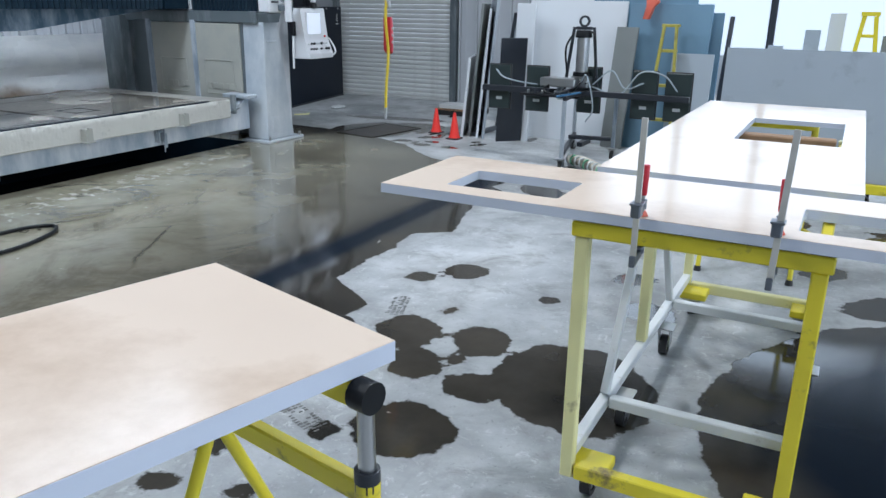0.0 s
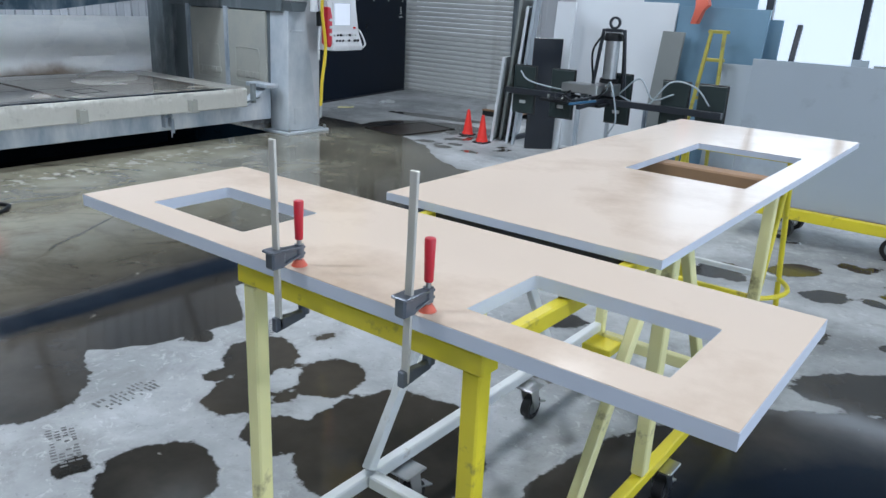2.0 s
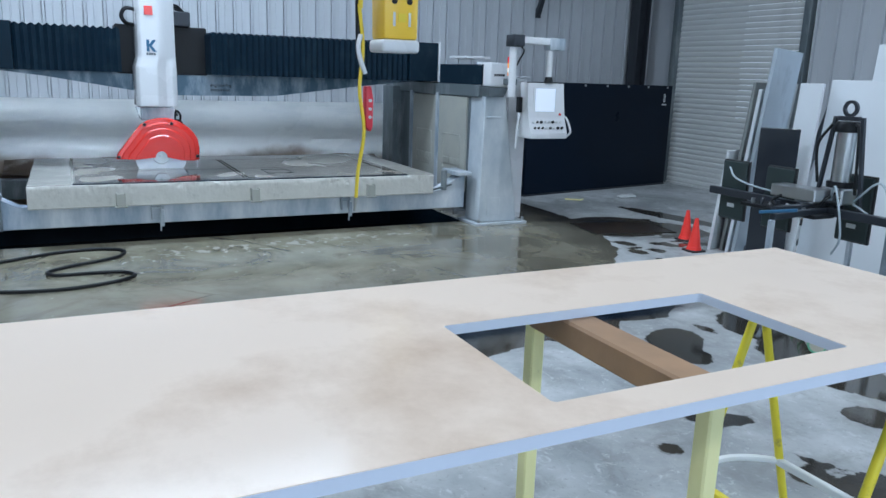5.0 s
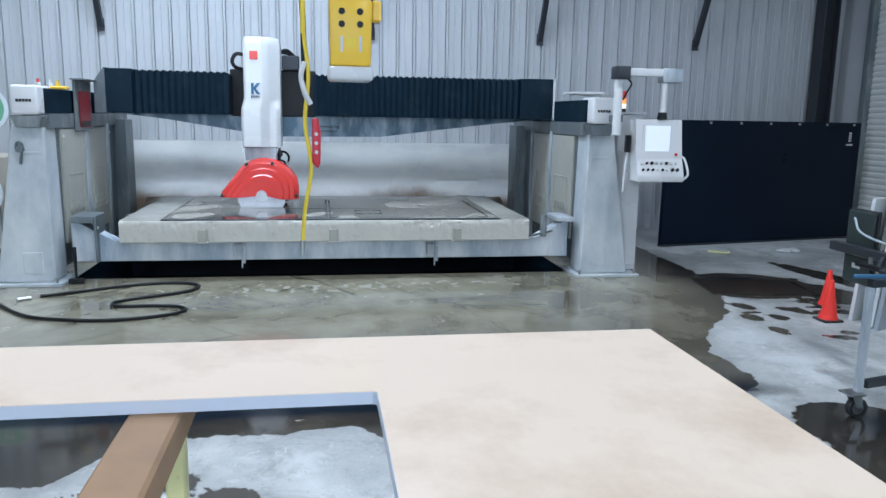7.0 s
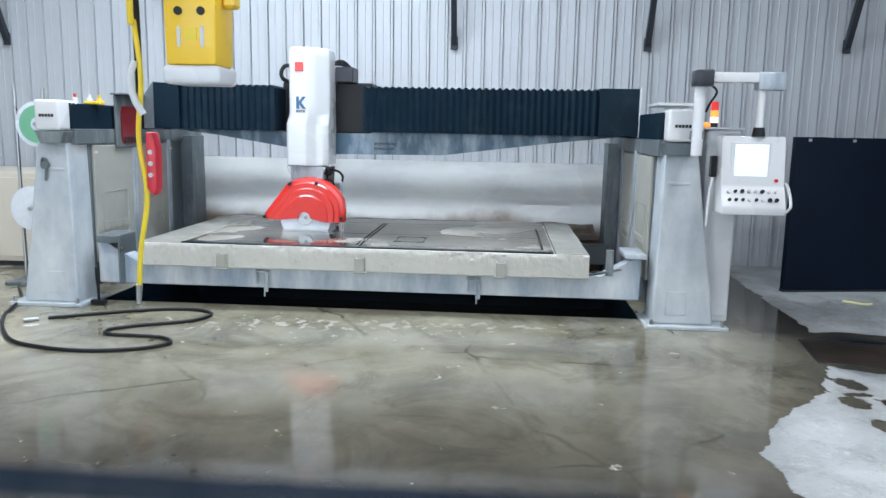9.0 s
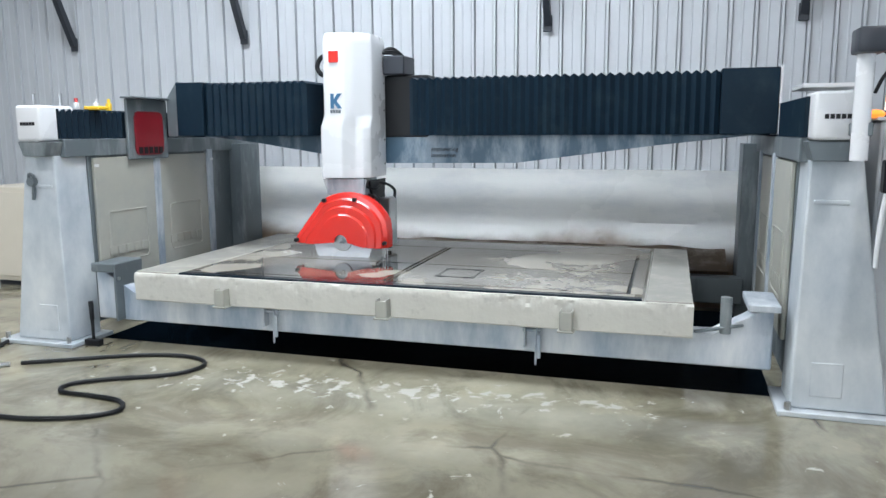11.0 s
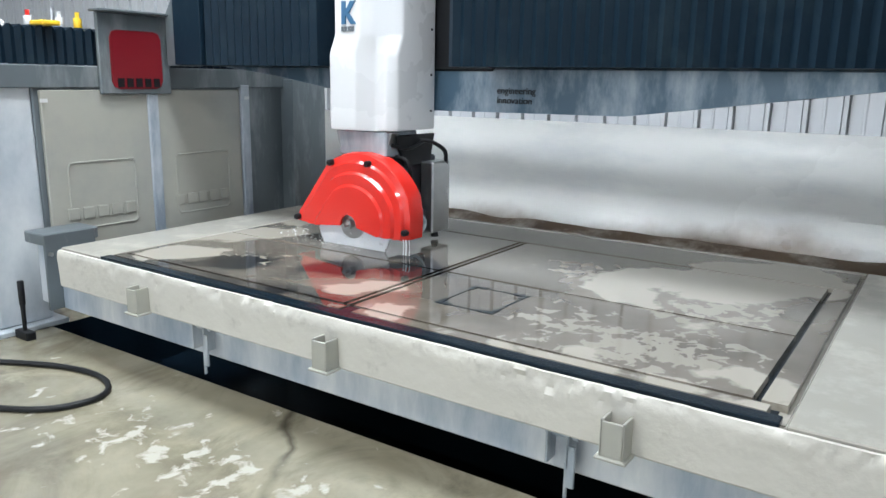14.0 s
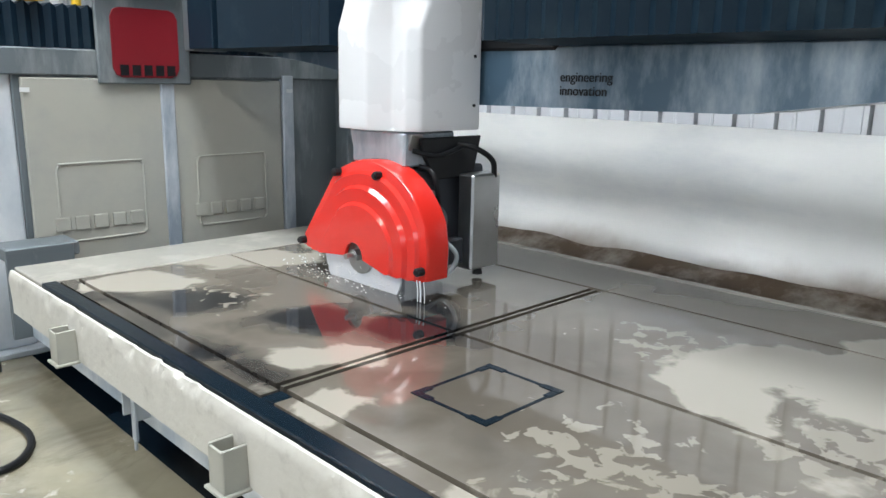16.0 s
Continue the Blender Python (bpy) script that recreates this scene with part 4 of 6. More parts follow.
prism(bm, [(-6.375, 1.32), (-6.375, 1.555), (-6.39, 1.588), (-6.42, 1.60), (-6.66, 1.60), (-6.69, 1.588), (-6.705, 1.555), (-6.705, 1.32), (-6.69, 1.287), (-6.66, 1.275), (-6.42, 1.275), (-6.39, 1.287)], "y", 2.011, 2.019, 0.002)
part("red_plate", bm, "sign_red", sg, "dark red plate")
bm = bmesh.new()
for k in range(5):
    bx(bm, -6.68 + k * 0.058, -6.64 + k * 0.058, 2.019, 2.023, 1.285, 1.335, 0)
part("logo_bars", bm, "black", sg)

# saw head
bm = bmesh.new()
low = [(-7.07, 3.375), (-6.70, 3.375), (-6.655, 3.40), (-6.655, 3.56), (-6.72, 3.64), (-6.72, 3.70), (-6.76, 3.745), (-7.07, 3.745)]
top = [(-7.07, 3.405), (-6.70, 3.405), (-6.665, 3.43), (-6.665, 3.58), (-6.70, 3.64), (-6.76, 3.70), (-6.80, 3.745), (-7.07, 3.745)]
levels = [(1.108, low, 0.99), (1.122, low, 1.0), (1.47, low, 1.0), (1.56, top, 1.0), (2.08, top, 1.0), (2.14, top, 0.93)]
loops = []
for z, poly, s in levels:
    cx, cy = -6.87, 3.56
    loops.append([bm.verts.new((cx + (x - cx) * s, cy + (y - cy) * s, z)) for x, y in poly])
for a, c in zip(loops, loops[1:]):
    for i in range(8):
        j = (i + 1) % 8
        bm.faces.new((a[i], a[j], c[j], c[i]))
bm.faces.new(loops[0])
bm.faces.new(loops[-1])
bevel(bm, bm.verts[:], 0.012, 3)
H = part("head_cover", bm, "white", S, "white moulded head cover", True)
bm = bmesh.new()
bx(bm, -6.664, -6.658, 3.47, 3.545, 1.93, 2.01, 0.002)
part("logo_square", bm, "red", H)
bm = bmesh.new()
zc = 1.66
prism(bm, [(3.478 + 0.088 * u, zc - 0.053 + 0.106 * v) for u, v in ((0, 0), (0, 1), (0.28, 1), (0.28, 0.6), (0.62, 1), (0.98, 1), (0.52, 0.5), (1, 0), (0.64, 0), (0.28, 0.4), (0.28, 0))], "x", -6.668, -6.659)
part("logo_mark", bm, "logo_blue", H)
bm = bmesh.new()
for k in range(4):
    bx(bm, -6.666, -6.660, 3.475 + k * 0.021, 3.490 + k * 0.021, 1.575, 1.597, 0)
part("logo_bars", bm, "logo_grey", H)
for z in (1.2, 1.38, 1.6, 1.8):
    part("cover_screw", rod(bmesh.new(), (-7.03, 3.74, z), (-7.03, 3.75, z), 0.006, None, 8), "black", H)
bm = bmesh.new()
tube(bm, [(-6.85, 3.42, 1.98), (-6.85, 3.33, 1.99), (-6.85, 3.29, 1.92), (-6.86, 3.33, 1.86), (-7.0, 3.42, 1.85)], 0.018)
part("cable_loop", bm, "black", H, "", True)
part("top_box", box(-7.25, -7.0, 3.75, 3.92, 1.86, 2.0, 0.01), "dark_steel", H)
bm = bmesh.new()
for k in range(3):
    tube(bm, [(-7.02, 3.70 + 0.02 * k, 2.02), (-7.08, 3.80, 2.06 - 0.02 * k), (-7.12, 3.9, 1.98)], 0.010)
part("cable_bundle", bm, "black", H, "", True)

N = part("spindle_housing", box(-6.98, -6.72, 3.40, 3.70, 0.98, 1.105, 0.008), "galv", S)
bm = bmesh.new()
prism(bm, [(3.36, 1.10), (3.72, 1.10), (3.70, 1.04), (3.66, 0.96), (3.42, 0.96), (3.38, 1.04)], "x", -6.80, -6.74, 0.004)
part("mounting_plate", bm, "steel", N)
part("spindle_motor", box(-7.15, -6.78, 3.45, 3.70, 0.68, 0.97, 0.01), "dark_steel", N)
part("valve_box", box(-7.14, -6.98, 3.72, 3.80, 0.575, 0.945, 0.008), "steel", N, "brushed steel valve box")
bm = bmesh.new()
rod(bm, (-7.06, 3.76, 0.545), (-7.06, 3.76, 0.58), 0.022, 0.014)
part("nozzle", bm, "black", N)
for pts, r in (([(-6.80, 3.70, 0.98), (-6.80, 3.77, 0.96), (-6.82, 3.78, 0.86), (-6.86, 3.73, 0.80)], 0.010), ([(-6.95, 3.68, 1.05), (-7.0, 3.76, 1.05), (-7.08, 3.80, 1.0), (-7.11, 3.79, 0.93)], 0.011),
               ([(-6.76, 3.70, 1.04), (-6.85, 3.74, 1.02), (-7.0, 3.73, 1.05)], 0.009), ([(-6.74, 3.72, 0.92), (-6.73, 3.78, 0.88), (-6.75, 3.80, 0.80), (-6.80, 3.76, 0.74)], 0.007)):
    part("black_hose", tube(bmesh.new(), pts, r), "black", N, "", True)
bm = bmesh.new()
prism(bm, [(-7.10, 1.085), (-6.78, 1.085), (-6.80, 1.02), (-6.86, 0.93), (-7.06, 0.93)], "y", 3.705, 3.725, 0.003)
part("side_plate", bm, "black", N)
bm = bmesh.new()
tube(bm, [(-6.75, 3.76, 0.75), (-6.78, 3.82, 0.74), (-6.86, 3.84, 0.66), (-6.84, 3.80, 0.58), (-6.76, 3.78, 0.60)], 0.009)
part("water_line", bm, "clear", N, "", True)
bm = bmesh.new()
rod(bm, (-6.72, 3.78, 0.83), (-6.78, 3.78, 0.83), 0.018)
bx(bm, -6.76, -6.73, 3.76, 3.80, 0.79, 0.87, 0.004)
part("valve", bm, "black", N)
for z in (0.72, 0.80, 0.88):
    part("hose_fitting", rod(bmesh.new(), (-6.84, 3.70, z), (-6.84, 3.735, z), 0.016, 0.012, 8), "steel", N)
part("motor_flange", rod(bmesh.new(), (-6.86, 3.70, 0.76), (-6.86, 3.715, 0.76), 0.075, None, 20), "galv_dark", N, "", True)
part("terminal_box", box(-6.98, -6.88, 3.715, 3.76, 0.60, 0.70, 0.006), "dark_steel", N)
for k in range(4):
    part("hose_clip", rod(bmesh.new(), (-6.77, 3.70, 0.70 + 0.07 * k), (-6.77, 3.74, 0.71 + 0.07 * k), 0.008, None, 8), "steel" if k % 2 else "paper", N)
part("coiled_line", tube(bmesh.new(), [(-6.78, 3.74 + 0.02 * math.sin(k * 1.6), 0.70 + 0.012 * k) for k in range(16)], 0.005, 6, 3), "clear", N, "", True)
bm = bmesh.new()
rod(bm, (-6.74, 3.765, 0.78), (-6.74, 3.765, 0.93), 0.010)
part("red_line", bm, "clamp_red", N)

# blade guard: stepped red shell
CY, CZ = 3.555, 0.66


def guard_outline(s):
    pts = [(3.165, 0.625), (3.178, 0.675)]
    for a in range(126, 16, -10):
        pts.append((CY + 0.03 + 0.345 * math.cos(radians(a)), CZ + 0.0 + 0.345 * math.sin(radians(a))))
    pts += [(3.91, 0.72), (3.905, 0.61), (3.87, 0.60)]
    return [(CY + (y - CY) * s, 0.62 + (z - 0.62) * s) for y, z in pts]


def guard():
    bm = bmesh.new()
    levels = [(-6.745, 1.0), (-6.655, 1.0), (-6.645, 0.985), (-6.64, 0.90), (-6.628, 0.87), (-6.628, 0.76), (-6.612, 0.73), (-6.612, 0.60), (-6.602, 0.57)]
    def hub(x):
        n = len(guard_outline(1))
        return [(x, CY + 0.052 * math.cos(a), CZ - 0.02 + 0.058 * math.sin(a)) for a in np.linspace(math.pi, 0, n).tolist()]
    shell = [[(x, y, z) for y, z in guard_outline(s)] for x, s in levels] + [hub(-6.602), hub(-6.616)]
    shell += [[(x - 0.012, y, z) for y, z in guard_outline(s * 0.975)] for x, s in reversed(levels)]
    rows = [[bm.verts.new(p) for p in row] for row in shell]
    for a, c in zip(rows, rows[1:] + rows[:1]):
        for i in range(len(a) - 1):
            bm.faces.new((a[i], a[i + 1], c[i + 1], c[i]))
    for k in (0, -1):
        bm.faces.new([row[k] for row in rows])
    return bm


G = part("blade_guard", guard(), "red", S, "glossy red stepped blade guard", True)
for y, z in ((3.185, 0.645), (3.42, 0.945), (3.66, 0.955), (3.885, 0.645)):
    bm = bmesh.new()
    rod(bm, (-6.65, y, z), (-6.615, y, z), 0.016, None, 8, 0.003)
    rod(bm, (-6.63, y, z), (-6.61, y, z), 0.010, None, 8)
    part("knob", bm, "black", G)

BL = thing("saw_blade", (-6.645, CY, CZ - 0.01), "wet spinning steel saw blade under the red guard", "blade")
bm = bmesh.new()
R0 = 0.232
disc = []
for i in range(160):
    a = 2 * math.pi * i / 160
    r = R0 - (0.006 if i % 8 == 0 else 0.0)
    disc.append((CY + r * math.cos(a), CZ - 0.01 + r * math.sin(a)))
prism(bm, disc, "x", -6.648, -6.642)
part("disc", bm, "blade", BL)
bm = bmesh.new()
rod(bm, (-6.665, CY, CZ - 0.01), (-6.63, CY, CZ - 0.01), 0.075, None, 28, 0.004)
part("flange", bm, "steel", BL)
bm = bmesh.new()
rod(bm, (-6.64, CY, CZ - 0.01), (-6.60, CY, CZ - 0.01), 0.024, None, 6)
rod(bm, (-6.62, CY, CZ - 0.01), (-6.565, CY, CZ - 0.01), 0.011, None, 10)
part("arbor_nut", bm, "steel", BL)

# console and arm
C = thing("control_console", (-5.45, 7.05, 0.9), "white control console with a screen hung from a jointed arm", "console")
bm = bmesh.new()
prism(bm, [(-5.55, 1.44), (-5.41, 1.44), (-5.38, 1.10), (-5.30, 0.96), (-5.30, 0.905), (-5.55, 0.905)], "y", 6.82, 7.245, 0.012, 2)
cb = part("case", bm, "white", C, "", True)
bm = bmesh.new()
bx(bm, -5.404, -5.392, 6.88, 7.15, 1.15, 1.40, 0.004)
part("bezel", bm, "white", cb)
part("screen", box(-5.394, -5.386, 6.905, 7.13, 1.165, 1.385, 0.003), "screen", cb, "pale lit screen")
for k in range(8):
    for j in range(2):
        y, z = 6.87 + k * 0.045, 1.06 - j * 0.055
        x = -5.38 + (1.10 - z) * 0.57
        rr = random.Random(k * 3 + j)
        bm = bmesh.new()
        rod(bm, (x - 0.005, y, z), (x + 0.016, y, z + 0.008), 0.011 if rr.random() < 0.6 else 0.014, None, 10)
        part("button", bm, rr.choice(["black", "black", "steel", "paper"]), cb)
bm = bmesh.new()
rod(bm, (-5.38, 7.19, 1.14), (-5.37, 7.19, 1.14), 0.012, None, 12)
part("stop_button", bm, "red", cb)
bm = bmesh.new()
tube(bm, [(-5.42, 7.25, 1.12), (-5.36, 7.265, 1.10), (-5.29, 7.27, 0.98), (-5.31, 7.25, 0.93)], 0.010)
part("grab_handle", bm, "white", cb, "", True)
bm = bmesh.new()
rod(bm, (-5.42, 7.06, 1.44), (-5.42, 7.06, 1.50), 0.045, 0.035, 16)
part("swivel", bm, "black", C)
part("drop_tube", rod(bmesh.new(), (-5.42, 7.06, 1.49), (-5.42, 7.06, 1.80), 0.030, None, 20), "white", C, "", True)
bm = bmesh.new()
bx(bm, -5.48, -5.36, 7.02, 7.20, 1.75, 1.87, 0.012, 2)
part("elbow", bm, "galv", C, "", True)
bm = bmesh.new()
bx(bm, -5.47, -5.37, 6.66, 7.12, 1.80, 1.865, 0.008, 2)
part("arm", bm, "white", C, "", True)
bm = bmesh.new()
bx(bm, -5.50, -5.34, 6.60, 6.72, 1.77, 1.88, 0.012, 2)
part("arm_joint", bm, "dark_steel", C, "", True)
part("mast", rod(bmesh.new(), (-5.44, 6.655, 1.30), (-5.44, 6.655, 1.78), 0.038, None, 20), "white", C, "", True)
part("mount", box(-5.60, -5.41, 6.63, 6.70, 1.41, 1.47, 0.005), "galv_dark", C)
bm = bmesh.new()
tube(bm, [(-5.44, 6.70, 1.80), (-5.42, 6.76, 1.74), (-5.42, 6.72, 1.66), (-5.44, 6.70, 1.60)], 0.008)
part("arm_cable", bm, "black", C, "", True)
bm = bmesh.new()
bx(bm, -5.54, -5.48, 6.775, 6.815, 1.15, 1.30, 0.006)
part("hand_set", bm, "black", C)
bm = bmesh.new()
tube(bm, [(-5.5, 6.795, 1.15), (-5.5, 6.78, 1.0), (-5.5, 6.775, 0.80)], 0.012)
part("hand_set_cable", bm, "white", C, "", True)
CAB = thing("electrical_cabinet", (-5.9, 6.93, 0), "narrow white electrical cabinet beside the saw post", "cabinet")
part("case", box(-6.45, -5.80, 6.82, 7.06, 0.03, 1.48, 0.008), "white", CAB)
part("door", box(-5.798, -5.785, 6.835, 7.05, 0.08, 1.45, 0.004), "white", CAB)
part("rain_edge", box(-6.47, -5.78, 6.80, 7.08, 1.482, 1.50, 0.003), "white", CAB)
part("plinth", box(-6.43, -5.82, 6.84, 7.04, 0.0, 0.03, 0), "galv_dark", CAB)
B = thing("signal_beacon", (-5.62, 6.82, 1.5), "stacked red amber and lit white signal beacon", "beacon")
for z0, z1, mm in ((1.50, 1.535, "black"), (1.535, 1.575, "beacon_white"), (1.575, 1.625, "amber"), (1.625, 1.69, "beacon_red")):
    part("segment", rod(bmesh.new(), (-5.85, 6.87, z0), (-5.85, 6.87, z1 - 0.002), 0.028, None, 16), mm, B, "", True)
bm = bmesh.new()
ball(bm, (-5.84, 6.80, 1.515), 0.045, 1, 1, 0.5)
part("dome", bm, "amber", B, "", True)

# splash sheet behind the bed, with brown silt at its foot
T = thing("splash_sheet", (-8.3, 4.2, 0), "long white splash sheet behind the saw, stained at its foot", "sheet")
bm = bmesh.new()
rows = []
for i in range(81):
    y = 1.6 + 5.3 * i / 80
    # profile sags in and out so its bands turn bright and dark
    rows.append([bm.verts.new((-8.36 + 0.06 * noise.noise(Vector((y * 0.8 + z * 0.8, z * 2.6, 0))) + 0.02 * noise.noise(Vector((y * 2.3 + z, z * 3.0, 5))) + dx, y, z)) for z, dx in ((0.0, 0.34), (0.25, 0.22), (0.35, 0.17), (0.45, 0.11), (0.52, 0.06), (0.58, 0.02), (0.64, 0.0), (0.70, 0.012), (0.76, 0.04), (0.82, 0.062), (0.88, 0.066), (0.94, 0.05), (1.0, 0.025), (1.05, 0.0), (1.105, -0.01))])
for a, c in zip(rows, rows[1:]):
    for k in range(len(a) - 1):
        bm.faces.new((a[k], a[k + 1], c[k + 1], c[k]))
bmesh.ops.solidify(bm, geom=bm.faces[:], thickness=0.006)
part("sheet", bm, "dirty_shaded_white", T, "", True)
bm = bmesh.new()
rows = []
for i in range(81):
    y = 2.15 + 4.15 * i / 80
    rows.append([bm.verts.new((x, y, z + 0.03 * noise.noise(Vector((y * 3, x * 5, 2))))) for x, z in ((-7.68, 0.36), (-7.8, 0.37), (-7.95, 0.39), (-8.08, 0.42), (-8.2, 0.47))])
for a, c in zip(rows, rows[1:]):
    for k in range(4):
        bm.faces.new((a[k], a[k + 1], c[k + 1], c[k]))
bmesh.ops.solidify(bm, geom=bm.faces[:], thickness=0.02)
part("silt_bank", bm, "silt_and_shade", T, "brown silt lying against the sheet", True)

# stone slab being cut on the bed, with its saw kerfs
WS = thing("cut_stone_slab", (-6.5, 4.2, 0.505), "wet dark grey stone slab with saw cuts lying on the bed", "slab")
ZS = 0.532
pieces = [(-7.260, -6.516, 2.80, 4.163), (-6.502, -5.880, 2.80, 4.163), (-7.260, -6.516, 4.211, 5.630), (-6.502, -5.880, 4.211, 5.630),
          (-7.60, -7.273, 2.80, 5.72), (-7.260, -5.880, 4.179, 4.195), (-7.260, -5.880, 5.650, 5.72), (-5.866, -5.812, 4.26, 5.68), (-5.866, -5.812, 2.80, 4.20)]
PALE = [blob(-6.05, 2.99, 0.18, 0.15, 139), blob(-6.53, 2.92, 0.36, 0.15, 150), blob(-6.09, 4.09, 0.11, 0.06, 137), blob(-5.92, 4.36, 0.08, 0.11, 136), blob(-6.68, 4.98, 0.14, 0.20, 137), blob(-6.96, 5.29, 0.29, 0.17, 137),
        blob(-7.01, 4.98, 0.29, 0.16, 137), blob(-5.94, 5.07, 0.06, 0.05, 135), blob(-5.97, 4.93, 0.07, 0.03, 136), blob(-6.00, 5.66, 0.07, 0.09, 135), blob(-6.47, 5.34, 0.06, 0.03, 136), blob(-7.3, 5.4, 0.3, 0.35),
        blob(-6.04, 5.56, 0.09, 0.05, 135), blob(-5.84, 5.2, 0.045, 0.5), blob(-7.4, 2.95, 0.3, 0.2), blob(-7.05, 2.86, 0.2, 0.1)]
INK = [blob(-6.08, 3.35, 0.22, 0.16, 138), blob(-6.28, 3.80, 0.2, 0.16, 138), blob(-6.45, 4.05, 0.20, 0.17, 138), blob(-6.45, 4.19, 0.13, 0.09, 137), blob(-5.86, 3.85, 0.07, 0.30, 4), blob(-5.85, 3.3, 0.06, 0.45), blob(-5.92, 3.15, 0.05, 0.3, 8),
       blob(-6.62, 3.85, 0.12, 0.3, 0)]
FLECK = [blob(-6.07, 5.28, 0.40, 0.28, 135), blob(-6.60, 5.32, 0.30, 0.24, 136), blob(-6.18, 4.92, 0.19, 0.21, 136), blob(-6.9, 4.7, 0.15, 0.2), blob(-6.2, 3.3, 0.1, 0.2)]


def slab_piece(x0, x1, y0, y1):
    """A sawn piece whose fine top grid carries where slurry has dried, where sludge lies and where flecks float."""
    bm = bmesh.new()
    nx, ny = max(1, round((x1 - x0) / 0.025)), max(1, round((y1 - y0) / 0.025))
    e = 0.0015
    grid = [[bm.verts.new((x0 + e + (x1 - x0 - 2 * e) * i / nx, y0 + e + (y1 - y0 - 2 * e) * j / ny, ZS)) for j in range(ny + 1)] for i in range(nx + 1)]
    for i in range(nx):
        for j in range(ny):
            bm.faces.new((grid[i][j], grid[i + 1][j], grid[i + 1][j + 1], grid[i][j + 1]))
    rim = [grid[i][0] for i in range(nx)] + [grid[nx][j] for j in range(ny)] + [grid[i][ny] for i in range(nx, 0, -1)] + [grid[0][j] for j in range(ny, 0, -1)]
    cx, cy = (x0 + x1) / 2, (y0 + y1) / 2
    low = [bm.verts.new((v.co.x + math.copysign(e, v.co.x - cx), v.co.y + math.copysign(e, v.co.y - cy), 0.511)) for v in rim]
    for i in range(len(rim)):
        j = (i + 1) % len(rim)
        bm.faces.new((rim[i], low[i], low[j], rim[j]))
    bm.faces.new(low)
    ob = part("piece", bm, "wet_slab", WS)
    at = ORIGIN[WS.name]
    for key, blobs in (("pale", PALE), ("ink", INK), ("fleck", FLECK)):
        values = [max(-0.25, max(blob_depth(q, v.co.x + at.x, v.co.y + at.y) for q in blobs)) for v in ob.data.vertices]
        ob.data.attributes.new(key, "FLOAT", "POINT").data.foreach_set("value", values)


# black sheet added under the pieces so the cuts read as dark
part("kerf_shade_sheet", box(-7.59, -5.80, 2.82, 5.70, 0.509, 0.5105, 0), "pit", WS, "black sheet added to shade the saw cuts")
for a in pieces:
    slab_piece(*a)
part("front_strip", box(-5.808, -5.754, 2.78, 5.72, 0.511, ZS, 0.003), "pit", WS, "dark wet offcut strip")
part("front_strip", box(-5.87, -5.811, 4.205, 4.255, 0.511, ZS - 0.002, 0.002), "pit", WS, "dark wet offcut strip")
bm = bmesh.new()
x0, x1, y0, y1 = -6.378, -6.103, 4.443, 4.678
for a in ((x0, x1, y0 - 0.005, y0 + 0.005), (x0, x1, y1 - 0.005, y1 + 0.005), (x0 - 0.005, x0 + 0.005, y0, y1), (x1 - 0.005, x1 + 0.005, y0, y1)):
    bx(bm, *a, ZS, ZS + 0.0015, 0)
for cx, sx in ((x0, 1), (x1, -1)):
    for cy, sy in ((y0, 1), (y1, -1)):
        bx(bm, *sorted((cx - 0.008 * sx, cx + 0.05 * sx)), *sorted((cy - 0.009 * sy, cy + 0.013 * sy)), ZS, ZS + 0.002, 0)
        bx(bm, *sorted((cx - 0.009 * sx, cx + 0.013 * sx)), *sorted((cy - 0.009 * sy, cy + 0.055 * sy)), ZS, ZS + 0.0025, 0)
part("tap_cutout", bm, "pit", WS, "black square saw cut")


# ---- counter pieces and their supports ----
def countertop(name, x0, x1, y0, y1, z0, z1, holes, label):
    t = thing(name, ((x0 + x1) / 2, (y0 + y1) / 2, z0), label, "countertop")
    bm = bmesh.new()
    plate_with_holes(bm, x0, x1, y0, y1, z0, z1 - 0.0015, holes, 0.010)
    part("core", bm, "cream_edge", t, "pale sawn edge")
    bm = bmesh.new()
    e = 0.0012
    plate_with_holes(bm, x0 + e, x1 - e, y0 + e, y1 - e, z1 - 0.0014, z1, [(a - e, b2 + e, c - e, d + e) for a, b2, c, d in holes], 0.010)
    part("polished_face", bm, "cream", t, "cream polished face")
    return t


countertop("vanity_countertop", -1.258, 0.456, 1.946, 2.466, 0.936, 0.966, [(-1.072, -0.708, 2.036, 2.270), (-0.064, 0.322, 2.034, 2.278)],
           "cream quartz vanity top with two sink cutouts clamped to the frame")
countertop("kitchen_countertop", -0.758, 0.084, 2.588, 4.885, 0.934, 0.958, [(-0.425, -0.005, 3.482, 4.222)],
           "long cream quartz countertop with a rectangular sink cutout")
cc = thing("loose_countertop", (-1.3, 0.9, 0.90), "cream quartz countertop lying on a yellow sawhorse", "countertop")
m = pose(-0.648, 1.043, 0.0, 0, 0, -15.0)
bm = bmesh.new()
bx(bm, -0.60, 0, -1.6, 0, 0.89, 0.9285, 0.001, 1, m @ pose(0, 0, 0, 0, 0, 0))
part("core", bm, "cream_edge", cc, "pale sawn edge")
bm = bmesh.new()
bx(bm, -0.599, -0.001, -1.599, -0.001, 0.9286, 0.930, 0.0, 1, m)
part("polished_face", bm, "cream", cc, "cream polished face")

